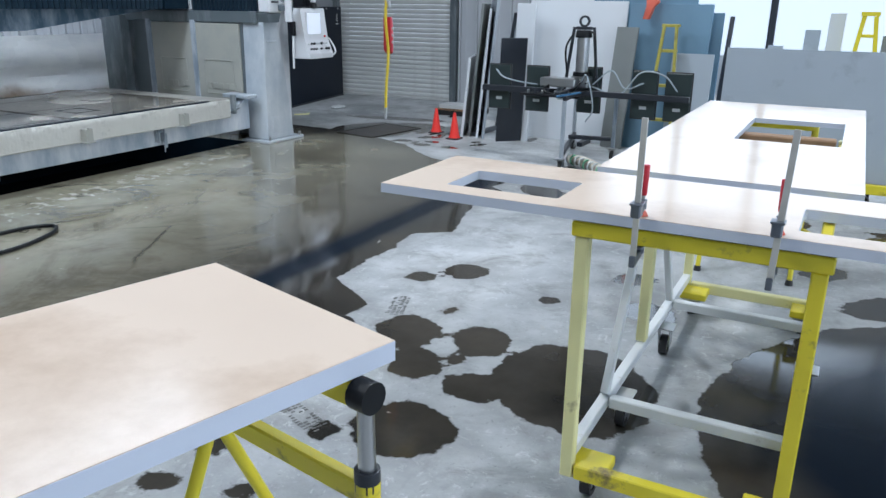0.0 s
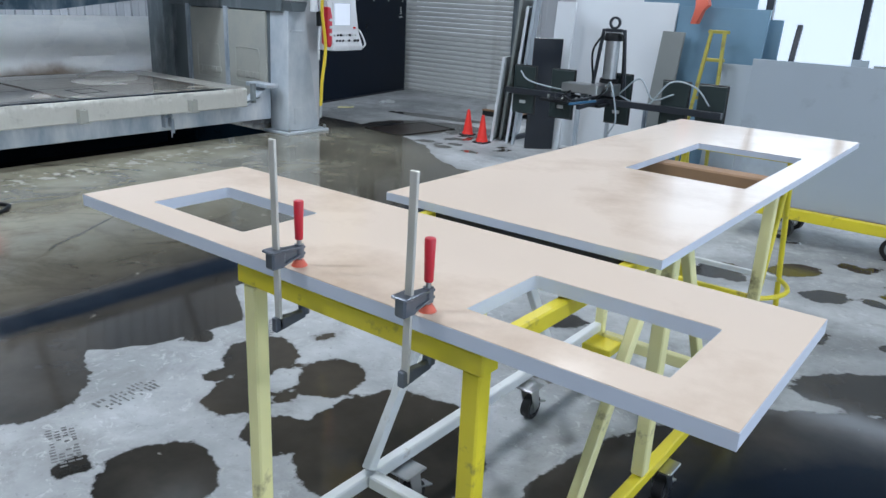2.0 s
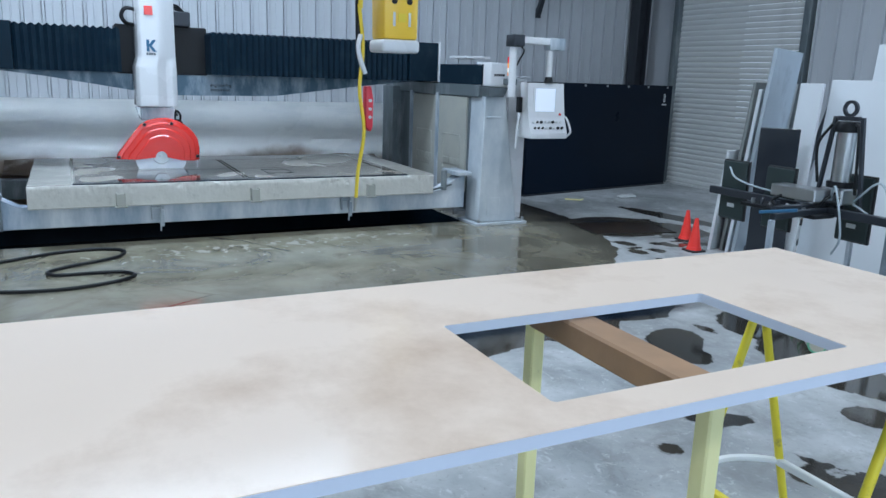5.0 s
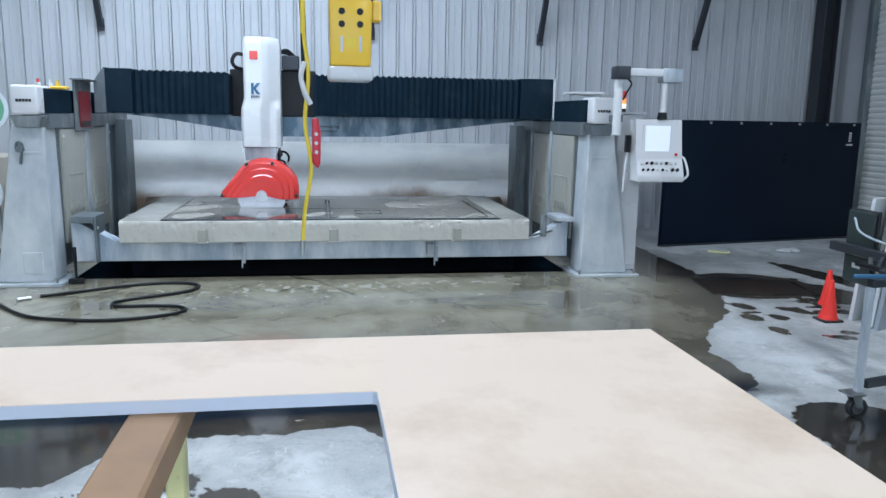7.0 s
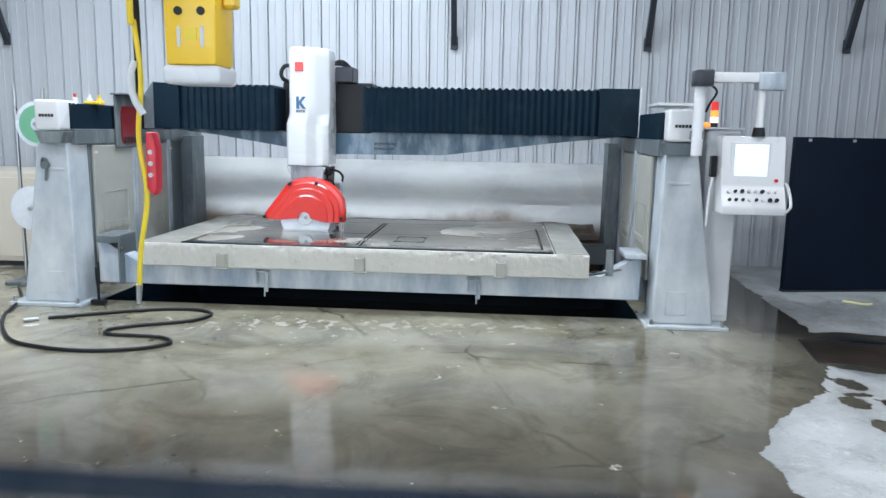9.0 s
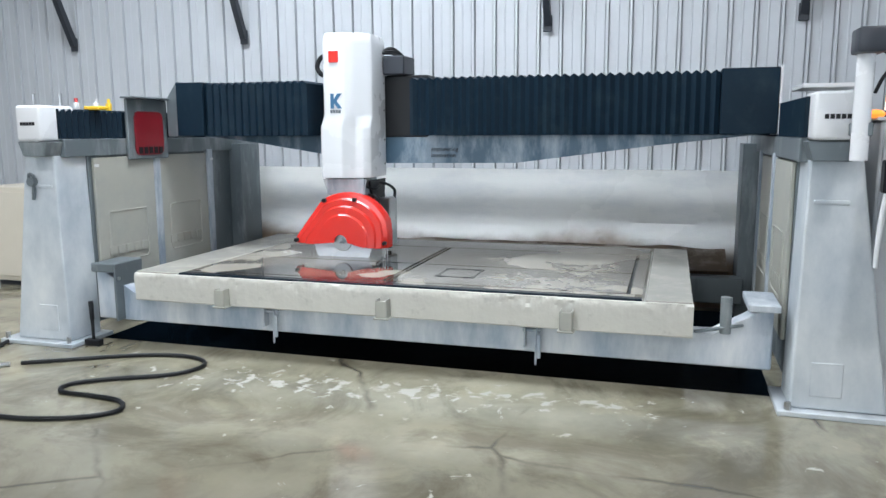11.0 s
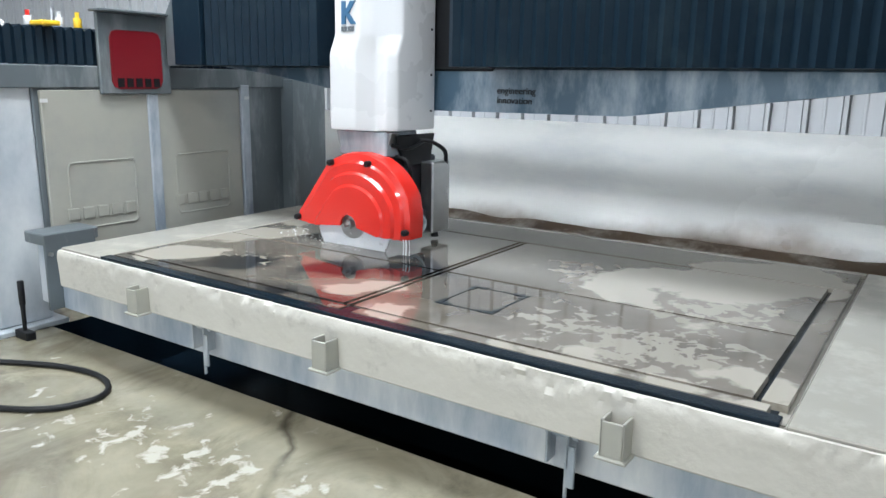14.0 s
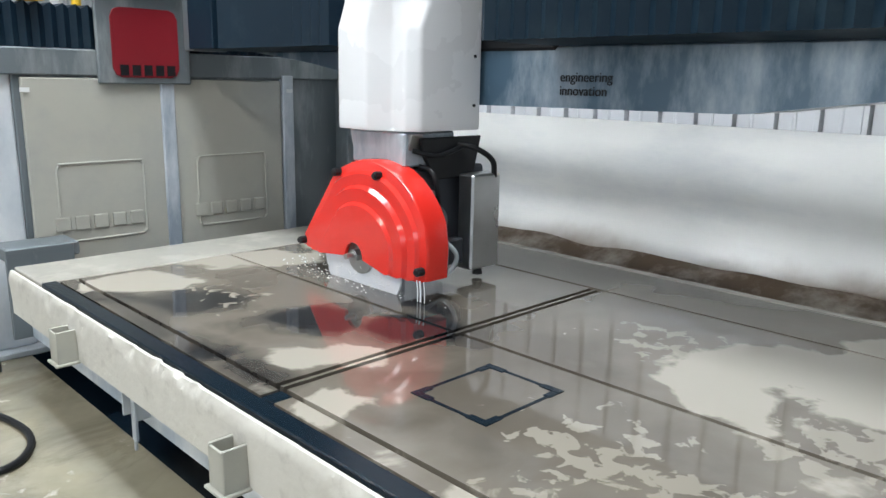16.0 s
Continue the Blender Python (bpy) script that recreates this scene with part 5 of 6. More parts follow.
# wheeled steel frame
F = thing("wheeled_work_frame", (-0.3, 2.9, 0), "yellow and white welded steel work frame on castors", "frame")
XL, XR, YF, YB, ZT = -0.605, 0.0, 1.985, 3.84, 0.936
part("end_rail", box(XL - 0.03, XR + 0.03, YF - 0.025, YF + 0.025, ZT - 0.052, ZT - 0.008), "yellow", F)
# black strip fills the gap between rail and stone
part("gap_strip", box(XL - 0.028, XR + 0.028, YF - 0.02, YF + 0.02, ZT - 0.0075, ZT - 0.001, 0.001), "rubber", F, "black strip in the gap under the stone")
for x in (XL, XR):
    part("top_rail", box(x - 0.015, x + 0.015, YF + 0.026, YB - 0.11, ZT - 0.045, ZT - 0.006), "yellow", F)
    for y, mm in ((YF, "pale_yellow"), (YB, "pale_yellow")):
        part("leg", box(x - 0.020, x + 0.020, y - 0.018, y + 0.020, 0.10, (ZT - 0.0525 if y == YF else 0.932)), "yellow" if (x == XR and y == YF) else mm, F)
    part("centre_post", box(x - 0.02, x + 0.02, 2.86, 2.905, 0.20, ZT - 0.064), "pale_yellow", F)
    part("lower_rail", box(x - 0.018, x + 0.018, YF + 0.026, YB - 0.026, 0.155, 0.195), "frame_white" if x < -0.1 else "yellow", F)
    for s in (-1, 1):
        bm = bmesh.new()
        bar(bm, (x, 2.885 + s * 0.52, 0.20), (x, 2.885 + s * 0.11, ZT - 0.065), 0.028, 0.036, 0.003)
        part("brace", bm, "frame_white" if x < -0.1 else "pale_yellow", F)
# black bar set in the gap between the two top rails
part("gap_bar", box(XL + 0.021, XR - 0.021, 2.598, 2.632, ZT - 0.040, ZT - 0.0035), "rubber", F, "black bar under the countertop edge")
for y in (YF, YB):
    part("bottom_rail", box(XL + 0.025, XR - 0.025, y - 0.02, y + 0.02, 0.10, 0.15), "yellow" if y == YF else "pale_yellow", F)
for y in (2.36, 3.40):
    part("cross_bar", box(XL + 0.023, XR - 0.023, y - 0.02, y + 0.02, 0.16, 0.20), "frame_white", F)


def castor(parent, x, y, r=0.05, top=0.10, pedal=True):
    c = part("castor", box(x - 0.045, x + 0.045, y - 0.045, y + 0.045, top - 0.008, top, 0.002), "steel", parent)
    bm = bmesh.new()
    for s in (-1, 1):
        prism(bm, [(y - 0.015, top - 0.01), (y + 0.035, top - 0.01), (y + 0.05, r), (y + 0.02, r - 0.015)], "x", x + s * 0.024 - 0.002, x + s * 0.024 + 0.002)
    if pedal:
        bar(bm, (x, y + 0.04, r + 0.02), (x, y + 0.11, r - 0.005), 0.04, 0.006, 0.001)
    bx(bm, x - 0.026, x + 0.026, y - 0.015, y + 0.035, top - 0.02, top - 0.0085, 0.001)
    part("fork", bm, "steel", c)
    bm = bmesh.new()
    ring(bm, (x, y + 0.03, r), (1, 0, 0), r, r * 0.68, 0.034, 28)
    part("tyre", bm, "rubber", c, "", True)
    bm = bmesh.new()
    rod(bm, (x - 0.012, y + 0.03, r), (x + 0.012, y + 0.03, r), r * 0.66, None, 20)
    rod(bm, (x - 0.026, y + 0.03, r), (x + 0.026, y + 0.03, r), 0.009, None, 8)
    part("rim", bm, "steel", c)


for x in (XL + 0.05, XR - 0.04):
    for y in (YF + 0.05, YB - 0.09):
        part("castor_plate", box(x - 0.06, x + 0.07, y - 0.05, y + 0.07, 0.101, 0.135), "yellow", F)
        castor(F, x, y)
for x, y in ((XL + 0.03, 2.50), (XL + 0.03, 3.2), (XR + 0.01, 3.05)):
    castor(F, x, y, 0.045, 0.149)

TB = thing("timber_batten", (-0.35, 3.85, 0.87), "rough brown timber batten laid across the frame", "timber")
bm = bmesh.new()
bx(bm, -0.577, -0.028, 3.80, 3.888, 0.8685, 0.9335, 0.006)
part("batten", bm, "wood", TB)


# clamps
def clamp(x, lean):
    c = thing("bar_clamp", (x, 1.94, 0.966), "steel bar clamp with a red grip holding the vanity top", "clamp", "bar clamps")
    bm = bmesh.new()
    bar(bm, (x, 1.918, 0.845), (x + lean, 1.912, 1.235), 0.016, 0.007, 0.001, (0, 1, 0))
    part("bar", bm, "zinc", c)
    bm = bmesh.new()
    bx(bm, x - 0.013, x + 0.013, 1.896, 1.93, 0.976, 1.014, 0.004)
    bx(bm, x - 0.017, x + 0.017, 1.892, 1.932, 1.010, 1.016, 0.002)
    prism(bm, [(1.93, 0.980), (1.93, 1.012), (1.985, 1.008), (1.985, 0.992)], "x", x - 0.004, x + 0.004, 0.001)
    prism(bm, [(1.93, 1.006), (1.93, 1.013), (1.985, 1.009), (1.985, 1.004)], "x", x - 0.009, x + 0.009, 0.001)
    prism(bm, [(1.93, 0.978), (1.93, 0.984), (1.985, 0.996), (1.985, 0.991)], "x", x - 0.009, x + 0.009, 0.001)
    rod(bm, (x, 1.975, 0.985), (x, 1.975, 1.012), 0.010, None, 14)
    part("sliding_jaw", bm, "cast", c, "dark cast iron jaw")
    bm = bmesh.new()
    rod(bm, (x, 1.975, 0.975), (x, 1.975, 1.04), 0.005, None, 10)
    part("screw", bm, "steel", c)
    part("grip", rod(bmesh.new(), (x, 1.975, 1.022), (x, 1.975, 1.105), 0.0085, 0.0105, 14, 0.003), "clamp_red", c, "red grip", True)
    part("pressure_pad", rod(bmesh.new(), (x, 1.975, 0.967), (x, 1.975, 0.980), 0.017, 0.009, 16), "hook_red", c, "red pad", True)
    bm = bmesh.new()
    bar(bm, (x, 1.910, 0.852), (x, 1.985, 0.862), 0.014, 0.016, 0.003)
    rod(bm, (x, 1.985, 0.858), (x, 1.985, 0.876), 0.012, None, 12)
    prism(bm, [(1.905, 0.838), (1.905, 0.870), (1.985, 0.864), (1.985, 0.850)], "x", x - 0.008, x + 0.008, 0.002)
    part("fixed_jaw", bm, "cast", c, "dark cast iron jaw")


clamp(-0.447, 0.0)
clamp(-0.108, 0.012)


# sawhorses
def sawhorse(name, x0, x1, y, z, depth, label):
    """Two legged trestle: beam along x at height z, splayed tube legs, low ties and black rubber caps."""
    h = thing(name, ((x0 + x1) / 2, y, 0), label, "sawhorse", "yellow sawhorses")
    part("beam", box(x0, x1, y - 0.02, y + 0.02, z - 0.09, z - 0.045), "yellow", h)
    for x in (x0, x1):
        part("post", rod(bmesh.new(), (x, y, z - 0.19), (x, y, z - 0.04), 0.019, None, 14), "yellow", h, "", True)
        part("rubber_cap", rod(bmesh.new(), (x, y, z - 0.045), (x, y, z), 0.014, None, 14), "black", h, "", True)
        for s in (-1, 1):
            bm = bmesh.new()
            rod(bm, (x, y + s * 0.012, z - 0.13), (x, y + s * depth, 0.015), 0.014, None, 12)
            leg = part("leg", bm, "yellow", h, "", True)
            bm = bmesh.new()
            rod(bm, (x, y + s * depth, 0.0), (x, y + s * depth * 0.985, 0.03), 0.022, 0.018, 12)
            part("rubber_foot", bm, "rubber", leg)
        f = 1 - 0.22 / (z - 0.13)
        out, pts = (-1 if x == x0 else 1), []
        for k in range(9):
            v = -1 + k / 4
            pts.append((x + out * 0.085 * (1 - v * v), y + v * depth * f, 0.22))
        part("end_tie", tube(bmesh.new(), pts, 0.012, 8, 3), "yellow" if x == x1 else "frame_white", h, "", True)
    for s in (-1, 1):
        part("long_tie", box(x0, x1, y + s * depth * f - 0.012, y + s * depth * f + 0.012, 0.205, 0.232), "yellow" if s < 0 else "frame_white", h)
    return h


sawhorse("sawhorse", -0.655, -0.15, 4.73, 0.934, 0.255, "yellow steel sawhorse under the kitchen countertop")
SH = thing("adjustable_sawhorse", (-0.8, 1.0, 0), "yellow adjustable sawhorse with a grey sliding tube", "sawhorse", "yellow sawhorses")
A = Vector((-0.655, 0.955, 0))
D = Vector((-0.98, 0.18, 0)).normalized()
Q = Vector((0.18, 0.98, 0)).normalized()
Z = Vector((0, 0, 1))
bm = bmesh.new()
bar(bm, A + Z * 0.86, A + D * 0.46 + Z * 0.86, 0.035, 0.05)
part("top_bar", bm, "yellow", SH)
part("end_cap", rod(bmesh.new(), A - D * 0.02 + Z * 0.86, A + D * 0.02 + Z * 0.86, 0.03, None, 16), "black", SH, "", True)
part("sliding_tube", rod(bmesh.new(), A + Z * 0.69, A + Z * 0.84, 0.016, None, 16), "steel", SH, "grey steel tube", True)
part("collar", rod(bmesh.new(), A + Z * 0.675, A + Z * 0.715, 0.024, None, 12), "dark_steel", SH, "", True)
part("lower_sleeve", rod(bmesh.new(), A + Z * 0.60, A + Z * 0.69, 0.024, None, 16), "yellow", SH, "", True)
bm = bmesh.new()
bar(bm, A + Z * 0.665, A + D * 0.46 + Z * 0.665, 0.03, 0.045)
part("cross_bar", bm, "yellow", SH)
part("sliding_tube", rod(bmesh.new(), A + D * 0.46 + Z * 0.68, A + D * 0.46 + Z * 0.84, 0.016, None, 16), "steel", SH, "grey steel tube", True)
for k in (0.0, 0.46):
    for s in (-1, 1):
        bm = bmesh.new()
        rod(bm, A + D * k + Z * 0.65, A + D * k + Q * (0.28 * s) + Z * 0.0, 0.015, None, 12)
        part("leg", bm, "yellow", SH, "", True)

# slab cart
K = thing("slab_cart", (0.3, 6.6, 0), "low yellow slab cart on black rubber wheels", "cart")
for y in (6.42, 6.86):
    part("side_rail", box(-0.88, 1.45, y - 0.03, y + 0.03, 0.17, 0.24), "yellow", K)
part("deck", box(-0.85, 1.42, 6.452, 6.828, 0.20, 0.225), "wood", K, "worn timber deck")
for x in (-0.86, 1.43):
    part("end_rail", box(x - 0.025, x + 0.025, 6.452, 6.828, 0.17, 0.235), "yellow", K)
for x in (-0.52, 0.17, 1.2):
    for y in (6.50, 6.80):
        bm = bmesh.new()
        ring(bm, (x, y, 0.075), (0.25, 1, 0), 0.075, 0.048, 0.04, 32)
        wh = part("wheel", bm, "rubber", K, "", True)
        bm = bmesh.new()
        ring(bm, (x, y, 0.075), (0.25, 1, 0), 0.047, 0.036, 0.03, 24)
        for a in range(5):
            q = Vector((math.cos(radians(a * 72)), 0, math.sin(radians(a * 72))))
            bar(bm, Vector((x, y, 0.075)), Vector((x, y, 0.075)) + q * 0.04, 0.012, 0.012, 0)
        part("rim", bm, "steel", wh)
        bm = bmesh.new()
        bx(bm, x - 0.03, x + 0.03, y - 0.03, y + 0.03, 0.155, 0.169, 0.002)
        bx(bm, x - 0.006, x + 0.03, y - 0.03, y - 0.024, 0.07, 0.158, 0.002)
        bx(bm, x - 0.006, x + 0.03, y + 0.024, y + 0.03, 0.07, 0.158, 0.002)
        part("fork", bm, "steel", wh)


def standing_slab(name, x0, x1, z0, z1, y, thick, tilt, yaw, material, label, group="stone slabs", edge=None):
    """A slab standing on its lower edge, leaning back by tilt degrees; yaw turns its face from -y."""
    cx = (x0 + x1) / 2
    t = thing(name, (cx, y, z0), label, "slab", group)
    w, h = abs(x1 - x0), z1 - z0
    m = pose(cx, y, z0, 0, 0, yaw) @ pose(0, 0, 0, -tilt)
    bm = bmesh.new()
    bx(bm, -w / 2, w / 2, 0, thick, 0, h, 0.003, 1, m)
    part("stone", bm, material, t)
    return t


standing_slab("grey_slab", -0.94, 1.5, 0.226, 1.20, 6.52, 0.03, 5.0, 0, "slab_grey", "large grey stone slab standing on the yellow cart", "cart slabs")
standing_slab("grey_slab", -0.80, 1.4, 0.226, 1.16, 6.60, 0.03, 5.0, 0, "slab_grey", "grey stone slab standing behind another on the cart", "cart slabs")

# stored slabs
for x0, x1, h, y, tilt, yaw, mm, lab in (
        (-3.44, -2.30, 1.56, 8.42, 6, 0, "slab_white", "tall white stone slab leaning in the rack"),
        (-3.46, -3.24, 1.52, 8.12, 4, 0, "slab_white", "narrow white stone offcut leaning in the rack"),
        (-2.42, -2.16, 1.30, 8.22, 8, -16, "slab_tan", "tan stone offcut leaning in the rack"),
        (-2.30, -1.40, 1.54, 8.32, 7, -8, "slab_blue", "blue filmed stone slab leaning in the rack"),
        (-1.62, -1.28, 1.45, 8.42, 5, 0, "slab_blue", "blue filmed stone offcut leaning in the rack"),
        (-1.72, -1.30, 1.05, 8.15, 8, 0, "slab_grey", "short grey stone offcut leaning in the rack"),
        (-2.75, -1.60, 1.68, 8.66, 4, 0, "slab_blue", "large blue grey slab standing at the back"),
        (-3.35, -1.9, 1.86, 8.85, 4, 0, "slab_white", "large pale speckled slab standing at the back")):
    standing_slab("stone_slab", x0, x1, 0.0, h, y, 0.025, tilt, yaw, mm, lab)
for k, (x, y, ln, h, mm) in enumerate(((-4.03, 7.98, 0.8, 0.92, "slab_white"), (-3.98, 8.08, 1.0, 1.52, "slab_tan"), (-3.84, 8.0, 0.5, 1.46, "slab_white"), (-3.74, 7.96, 1.0, 1.80, "slab_grey"),
                                       (-3.55, 7.93, 0.30, 1.16, "slab_dark"))):
    t = thing("leaning_slab", (x, y, 0), "thin stone slab on edge leaning on its neighbours", "slab", "edge slabs")
    bm = bmesh.new()
    bx(bm, 0, 0.03, 0, ln, 0, h, 0.003, 1, pose(x, y, 0, 0, 0, (20, 20, 24, 28, -48)[k]) @ pose(0, 0, 0, 0, 5))
    part("stone", bm, mm, t)
RK = thing("slab_rack", (-2.6, 8.9, 0), "dark steel slab rack behind the leaning slabs", "rack")
for x in (-3.9, -2.6, -1.3):
    bm = bmesh.new()
    bar(bm, (x, 8.75, 0.0), (x, 9.25, 1.4), 0.05, 0.05)
    part("upright", bm, "dark_steel", RK)
    part("base_bar", box(x - 0.03, x + 0.03, 8.1, 9.6, 0.0, 0.05), "dark_steel", RK)
# slab clamp hung on a slab, yellow step ladder, yard slabs
HK = thing("slab_grab", (-2.02, 8.33, 1.4), "faded red slab grab hooked over a slab", "tool")
bm = bmesh.new()
prism(bm, [(-2.07, 1.60), (-1.95, 1.61), (-1.93, 1.54), (-1.99, 1.50), (-2.02, 1.37), (-2.09, 1.37), (-2.05, 1.50)], "y", 8.38, 8.46, 0.008, 2)
part("body", bm, "hook_red", HK, "", True)
LD = thing("step_ladder", (-1.75, 8.15, 0), "small yellow step ladder among the slabs", "ladder")
for s, dx in ((-1, -0.1), (1, 0.1)):
    bm = bmesh.new()
    bar(bm, (-1.75 + dx * 1.5, 8.0, 0.0), (-1.75 + dx * 0.6, 8.22, 1.33), 0.03, 0.03)
    part("rail", bm, "film_muted_yellow", LD)
for z in (0.35, 0.7, 1.05, 1.30):
    part("step", box(-1.84, -1.66, 8.05 + z * 0.12, 8.12 + z * 0.12, z, z + 0.03), "film_muted_yellow", LD)
for x, h, mm in ((-0.95, 1.05, "slab_grey"), (-0.72, 1.0, "slab_tan"), (-0.55, 1.25, "slab_grey"), (-0.3, 1.45, "slab_white"), (0.3, 1.2, "slab_tan")):
    standing_slab("yard_slab", x - 0.09, x + 0.09, 0.0, h, 10.7, 0.03, -2, 12, mm, "stone offcut standing by the open bay", "bay offcuts")
for x in (0.05,):
    t = thing("yellow_stand", (x, 10.4, 0), "yellow steel A-frame stand by the open bay", "stand")
    for s in (-1, 1):
        bm = bmesh.new()
        bar(bm, (x + s * 0.22, 10.4, 0), (x + s * 0.06, 10.4, 1.42), 0.05, 0.05)
        part("leg", bm, "yellow", t)
    part("top_plate", box(x - 0.1, x + 0.1, 10.36, 10.44, 1.421, 1.47), "yellow", t)
    part("tie", box(x - 0.11, x + 0.11, 10.38, 10.42, 1.18, 1.22), "yellow", t)

# glowing card added to whiten the view out of the bay
tagged(part("backdrop", box(-30, 40, 36, 36.2, -0.5, 22, 0), "sky_card"), "glowing pale card added for bright daylight beyond the yard", "backdrop", "", "structure")
# black panel and what lies at its foot
BP = thing("black_panel", (-7.5, 9.35, 0), "tall glossy black panel standing along the wall", "panel")
m = between((-7.20, 7.96, 0), (-7.72, 10.75, 0))[0]
part("sheet", bx(bmesh.new(), -0.03, 0.03, -1.42, 1.42, 0.02, 1.44, 0.004, 1, m), "black_sheet", BP)
part("bottom_edge", bx(bmesh.new(), -0.04, 0.04, -1.42, 1.42, 0.0, 0.019, 0.0, 1, m), "dark_steel", BP)
for k in range(7):
    part("clip", bx(bmesh.new(), 0.031, 0.038, -1.3 + k * 0.43, -1.27 + k * 0.43, 1.40, 1.425, 0.0, 1, m), "steel", BP)
bm = bmesh.new()
bx(bm, 0.031, 0.035, 1.20, 1.30, 1.16, 1.18, 0, 1, m)
for k in range(4):
    bx(bm, 0.031, 0.035, 1.23, 1.27, 1.21 + 0.03 * k, 1.23 + 0.03 * k, 0, 1, m)
part("white_label", bm, "paper", BP)
t = thing("drain_cover", (-5.1, 7.87, 0), "dark rusty steel drain cover set in the wet floor", "cover", "", "structure")
m = pose(-5.1, 7.87, 0, 0, 0, -9)
part("plate", bx(bmesh.new(), -0.27, 0.27, -0.43, 0.43, -0.002, 0.004, 0.001, 1, m), "rust", t)
for s in (-1, 1):
    part("rim", bx(bmesh.new(), s * 0.285 - 0.012, s * 0.285 + 0.012, -0.455, 0.455, -0.002, 0.008, 0.002, 1, m), "grate", t)
    part("rim", bx(bmesh.new(), -0.272, 0.272, s * 0.443 - 0.011, s * 0.443 + 0.011, -0.002, 0.008, 0.002, 1, m), "grate", t)
t = thing("yellow_strap", (-6.7, 8.4, 0), "yellow webbing strap lying on wet floor", "strap")
bm = bmesh.new()
tube(bm, [(-6.82, 8.36, 0.010), (-6.75, 8.42, 0.012), (-6.70, 8.5, 0.010), (-6.72, 8.56, 0.012)], 0.010)
part("webbing", bm, "pale_yellow", t, "", True)
t = thing("rag_heap", (-6.75, 9.2, 0), "pale crumpled rag lying on the floor", "rag")
bm = bmesh.new()
for k in range(6):
    ball(bm, (-6.75 + 0.05 * math.sin(k * 2.1), 9.2 + 0.035 * k, 0.02), 0.05, 1, 1.2, 0.45, 10)
part("cloth", bm, "paper", t, "", True)


# traffic cones
def cone(x, y, s):
    c = thing("traffic_cone", (x, y, 0), "small orange plastic traffic cone on the floor", "cone", "traffic cones")
    part("base", box(x - 0.10 * s, x + 0.10 * s, y - 0.10 * s, y + 0.10 * s, 0.0, 0.018, 0.005), "rubber", c, "black rubber base")
    bm = bmesh.new()
    rod(bm, (x, y, 0.018), (x, y, 0.045), 0.09 * s, 0.08 * s, 24)
    rod(bm, (x, y, 0.045), (x, y, 0.40 * s), 0.075 * s, 0.02 * s, 24)
    part("body", bm, "orange", c, "", True)


cone(-4.02, 7.81, 0.76)
cone(-4.41, 8.08, 0.74)
t = thing("timber_pallet", (-4.9, 9.75, 0), "small pallet with timber offcuts", "pallet")
for k in range(3):
    part("runner", box(-5.2, -4.6, 9.5 + k * 0.22, 9.57 + k * 0.22, 0.0, 0.07), "rubber", t)
for k in range(4):
    part("board", box(-5.2 + k * 0.155, -5.07 + k * 0.155, 9.48, 10.03, 0.071, 0.09), "wood", t)
part("offcut", box(-5.15, -4.7, 9.52, 9.8, 0.092, 0.15), "paper", t)

# vacuum lifter on its wheeled stand
V = thing("vacuum_lifter", (-2.4, 7.2, 0), "dark vacuum slab lifter with square pads resting on a wheeled stand", "lifter")
LX, LY = -2.42, 7.46
part("main_bar", box(-3.45, -1.33, LY - 0.13, LY - 0.075, 0.645, 0.70), "dark_steel", V)
bm = bmesh.new()
bar(bm, (LX - 0.05, LY - 0.55, 0.69), (LX - 0.05, LY + 0.45, 0.69), 0.05, 0.05)
part("cross_bar", bm, "dark_steel", V)
for x, y in ((-3.29, LY - 0.0), (-2.87, LY + 0.0), (-2.37, LY + 0.16), (-1.77, LY - 0.0), (-1.45, LY - 0.0)):
    part("suction_pad", box(x - 0.118, x + 0.118, y - 0.05, y - 0.032, 0.46, 0.905, 0.006), "pad", V, "dark square suction pad")
    part("pad_seal", box(x - 0.126, x + 0.126, y - 0.031, y - 0.01, 0.45, 0.915, 0.004), "rubber", V)
    part("pad_label", box(x - 0.035, x + 0.035, y - 0.053, y - 0.0505, 0.55, 0.58, 0), "paper", V)
cyl = part("air_cylinder", rod(bmesh.new(), (LX, LY, 0.86), (LX, LY, 1.22), 0.062, None, 28), "steel", V, "bright steel cylinder", True)
part("cylinder_head", rod(bmesh.new(), (LX, LY, 1.20), (LX, LY, 1.27), 0.085, 0.075, 28, 0.008), "black", V, "", True)
part("cylinder_foot", rod(bmesh.new(), (LX, LY, 0.83), (LX, LY, 0.87), 0.085, None, 28), "black", V, "", True)
bm = bmesh.new()
for s in (-1, 1):
    bar(bm, (LX + s * 0.17, LY, 0.69), (LX + s * 0.10, LY, 1.30), 0.028, 0.024)
bar(bm, (LX - 0.08, LY, 1.29), (LX + 0.08, LY, 1.29), 0.04, 0.03)
part("yoke", bm, "dark_steel", V)
bm = bmesh.new()
ring(bm, (LX, LY, 1.355), (0, 1, 0), 0.055, 0.035, 0.02, 24)
part("lifting_eye", bm, "dark_steel", V, "", True)
part("control_box", box(LX - 0.34, LX + 0.02, LY - 0.26, LY - 0.10, 0.735, 0.82, 0.008), "steel", V, "grey metal control box")
part("tray", box(LX - 0.52, LX + 0.10, LY - 0.34, LY - 0.14, 0.64, 0.665, 0.004), "black", V)
for k in range(7):
    part("fitting", rod(bmesh.new(), (LX - 0.44 + 0.07 * k, LY - 0.30, 0.665), (LX - 0.44 + 0.07 * k, LY - 0.30 + 0.02 * (k % 3), 0.70 + 0.015 * (k % 2)), 0.014, None, 8), "dark_steel" if k % 2 else "steel", V)
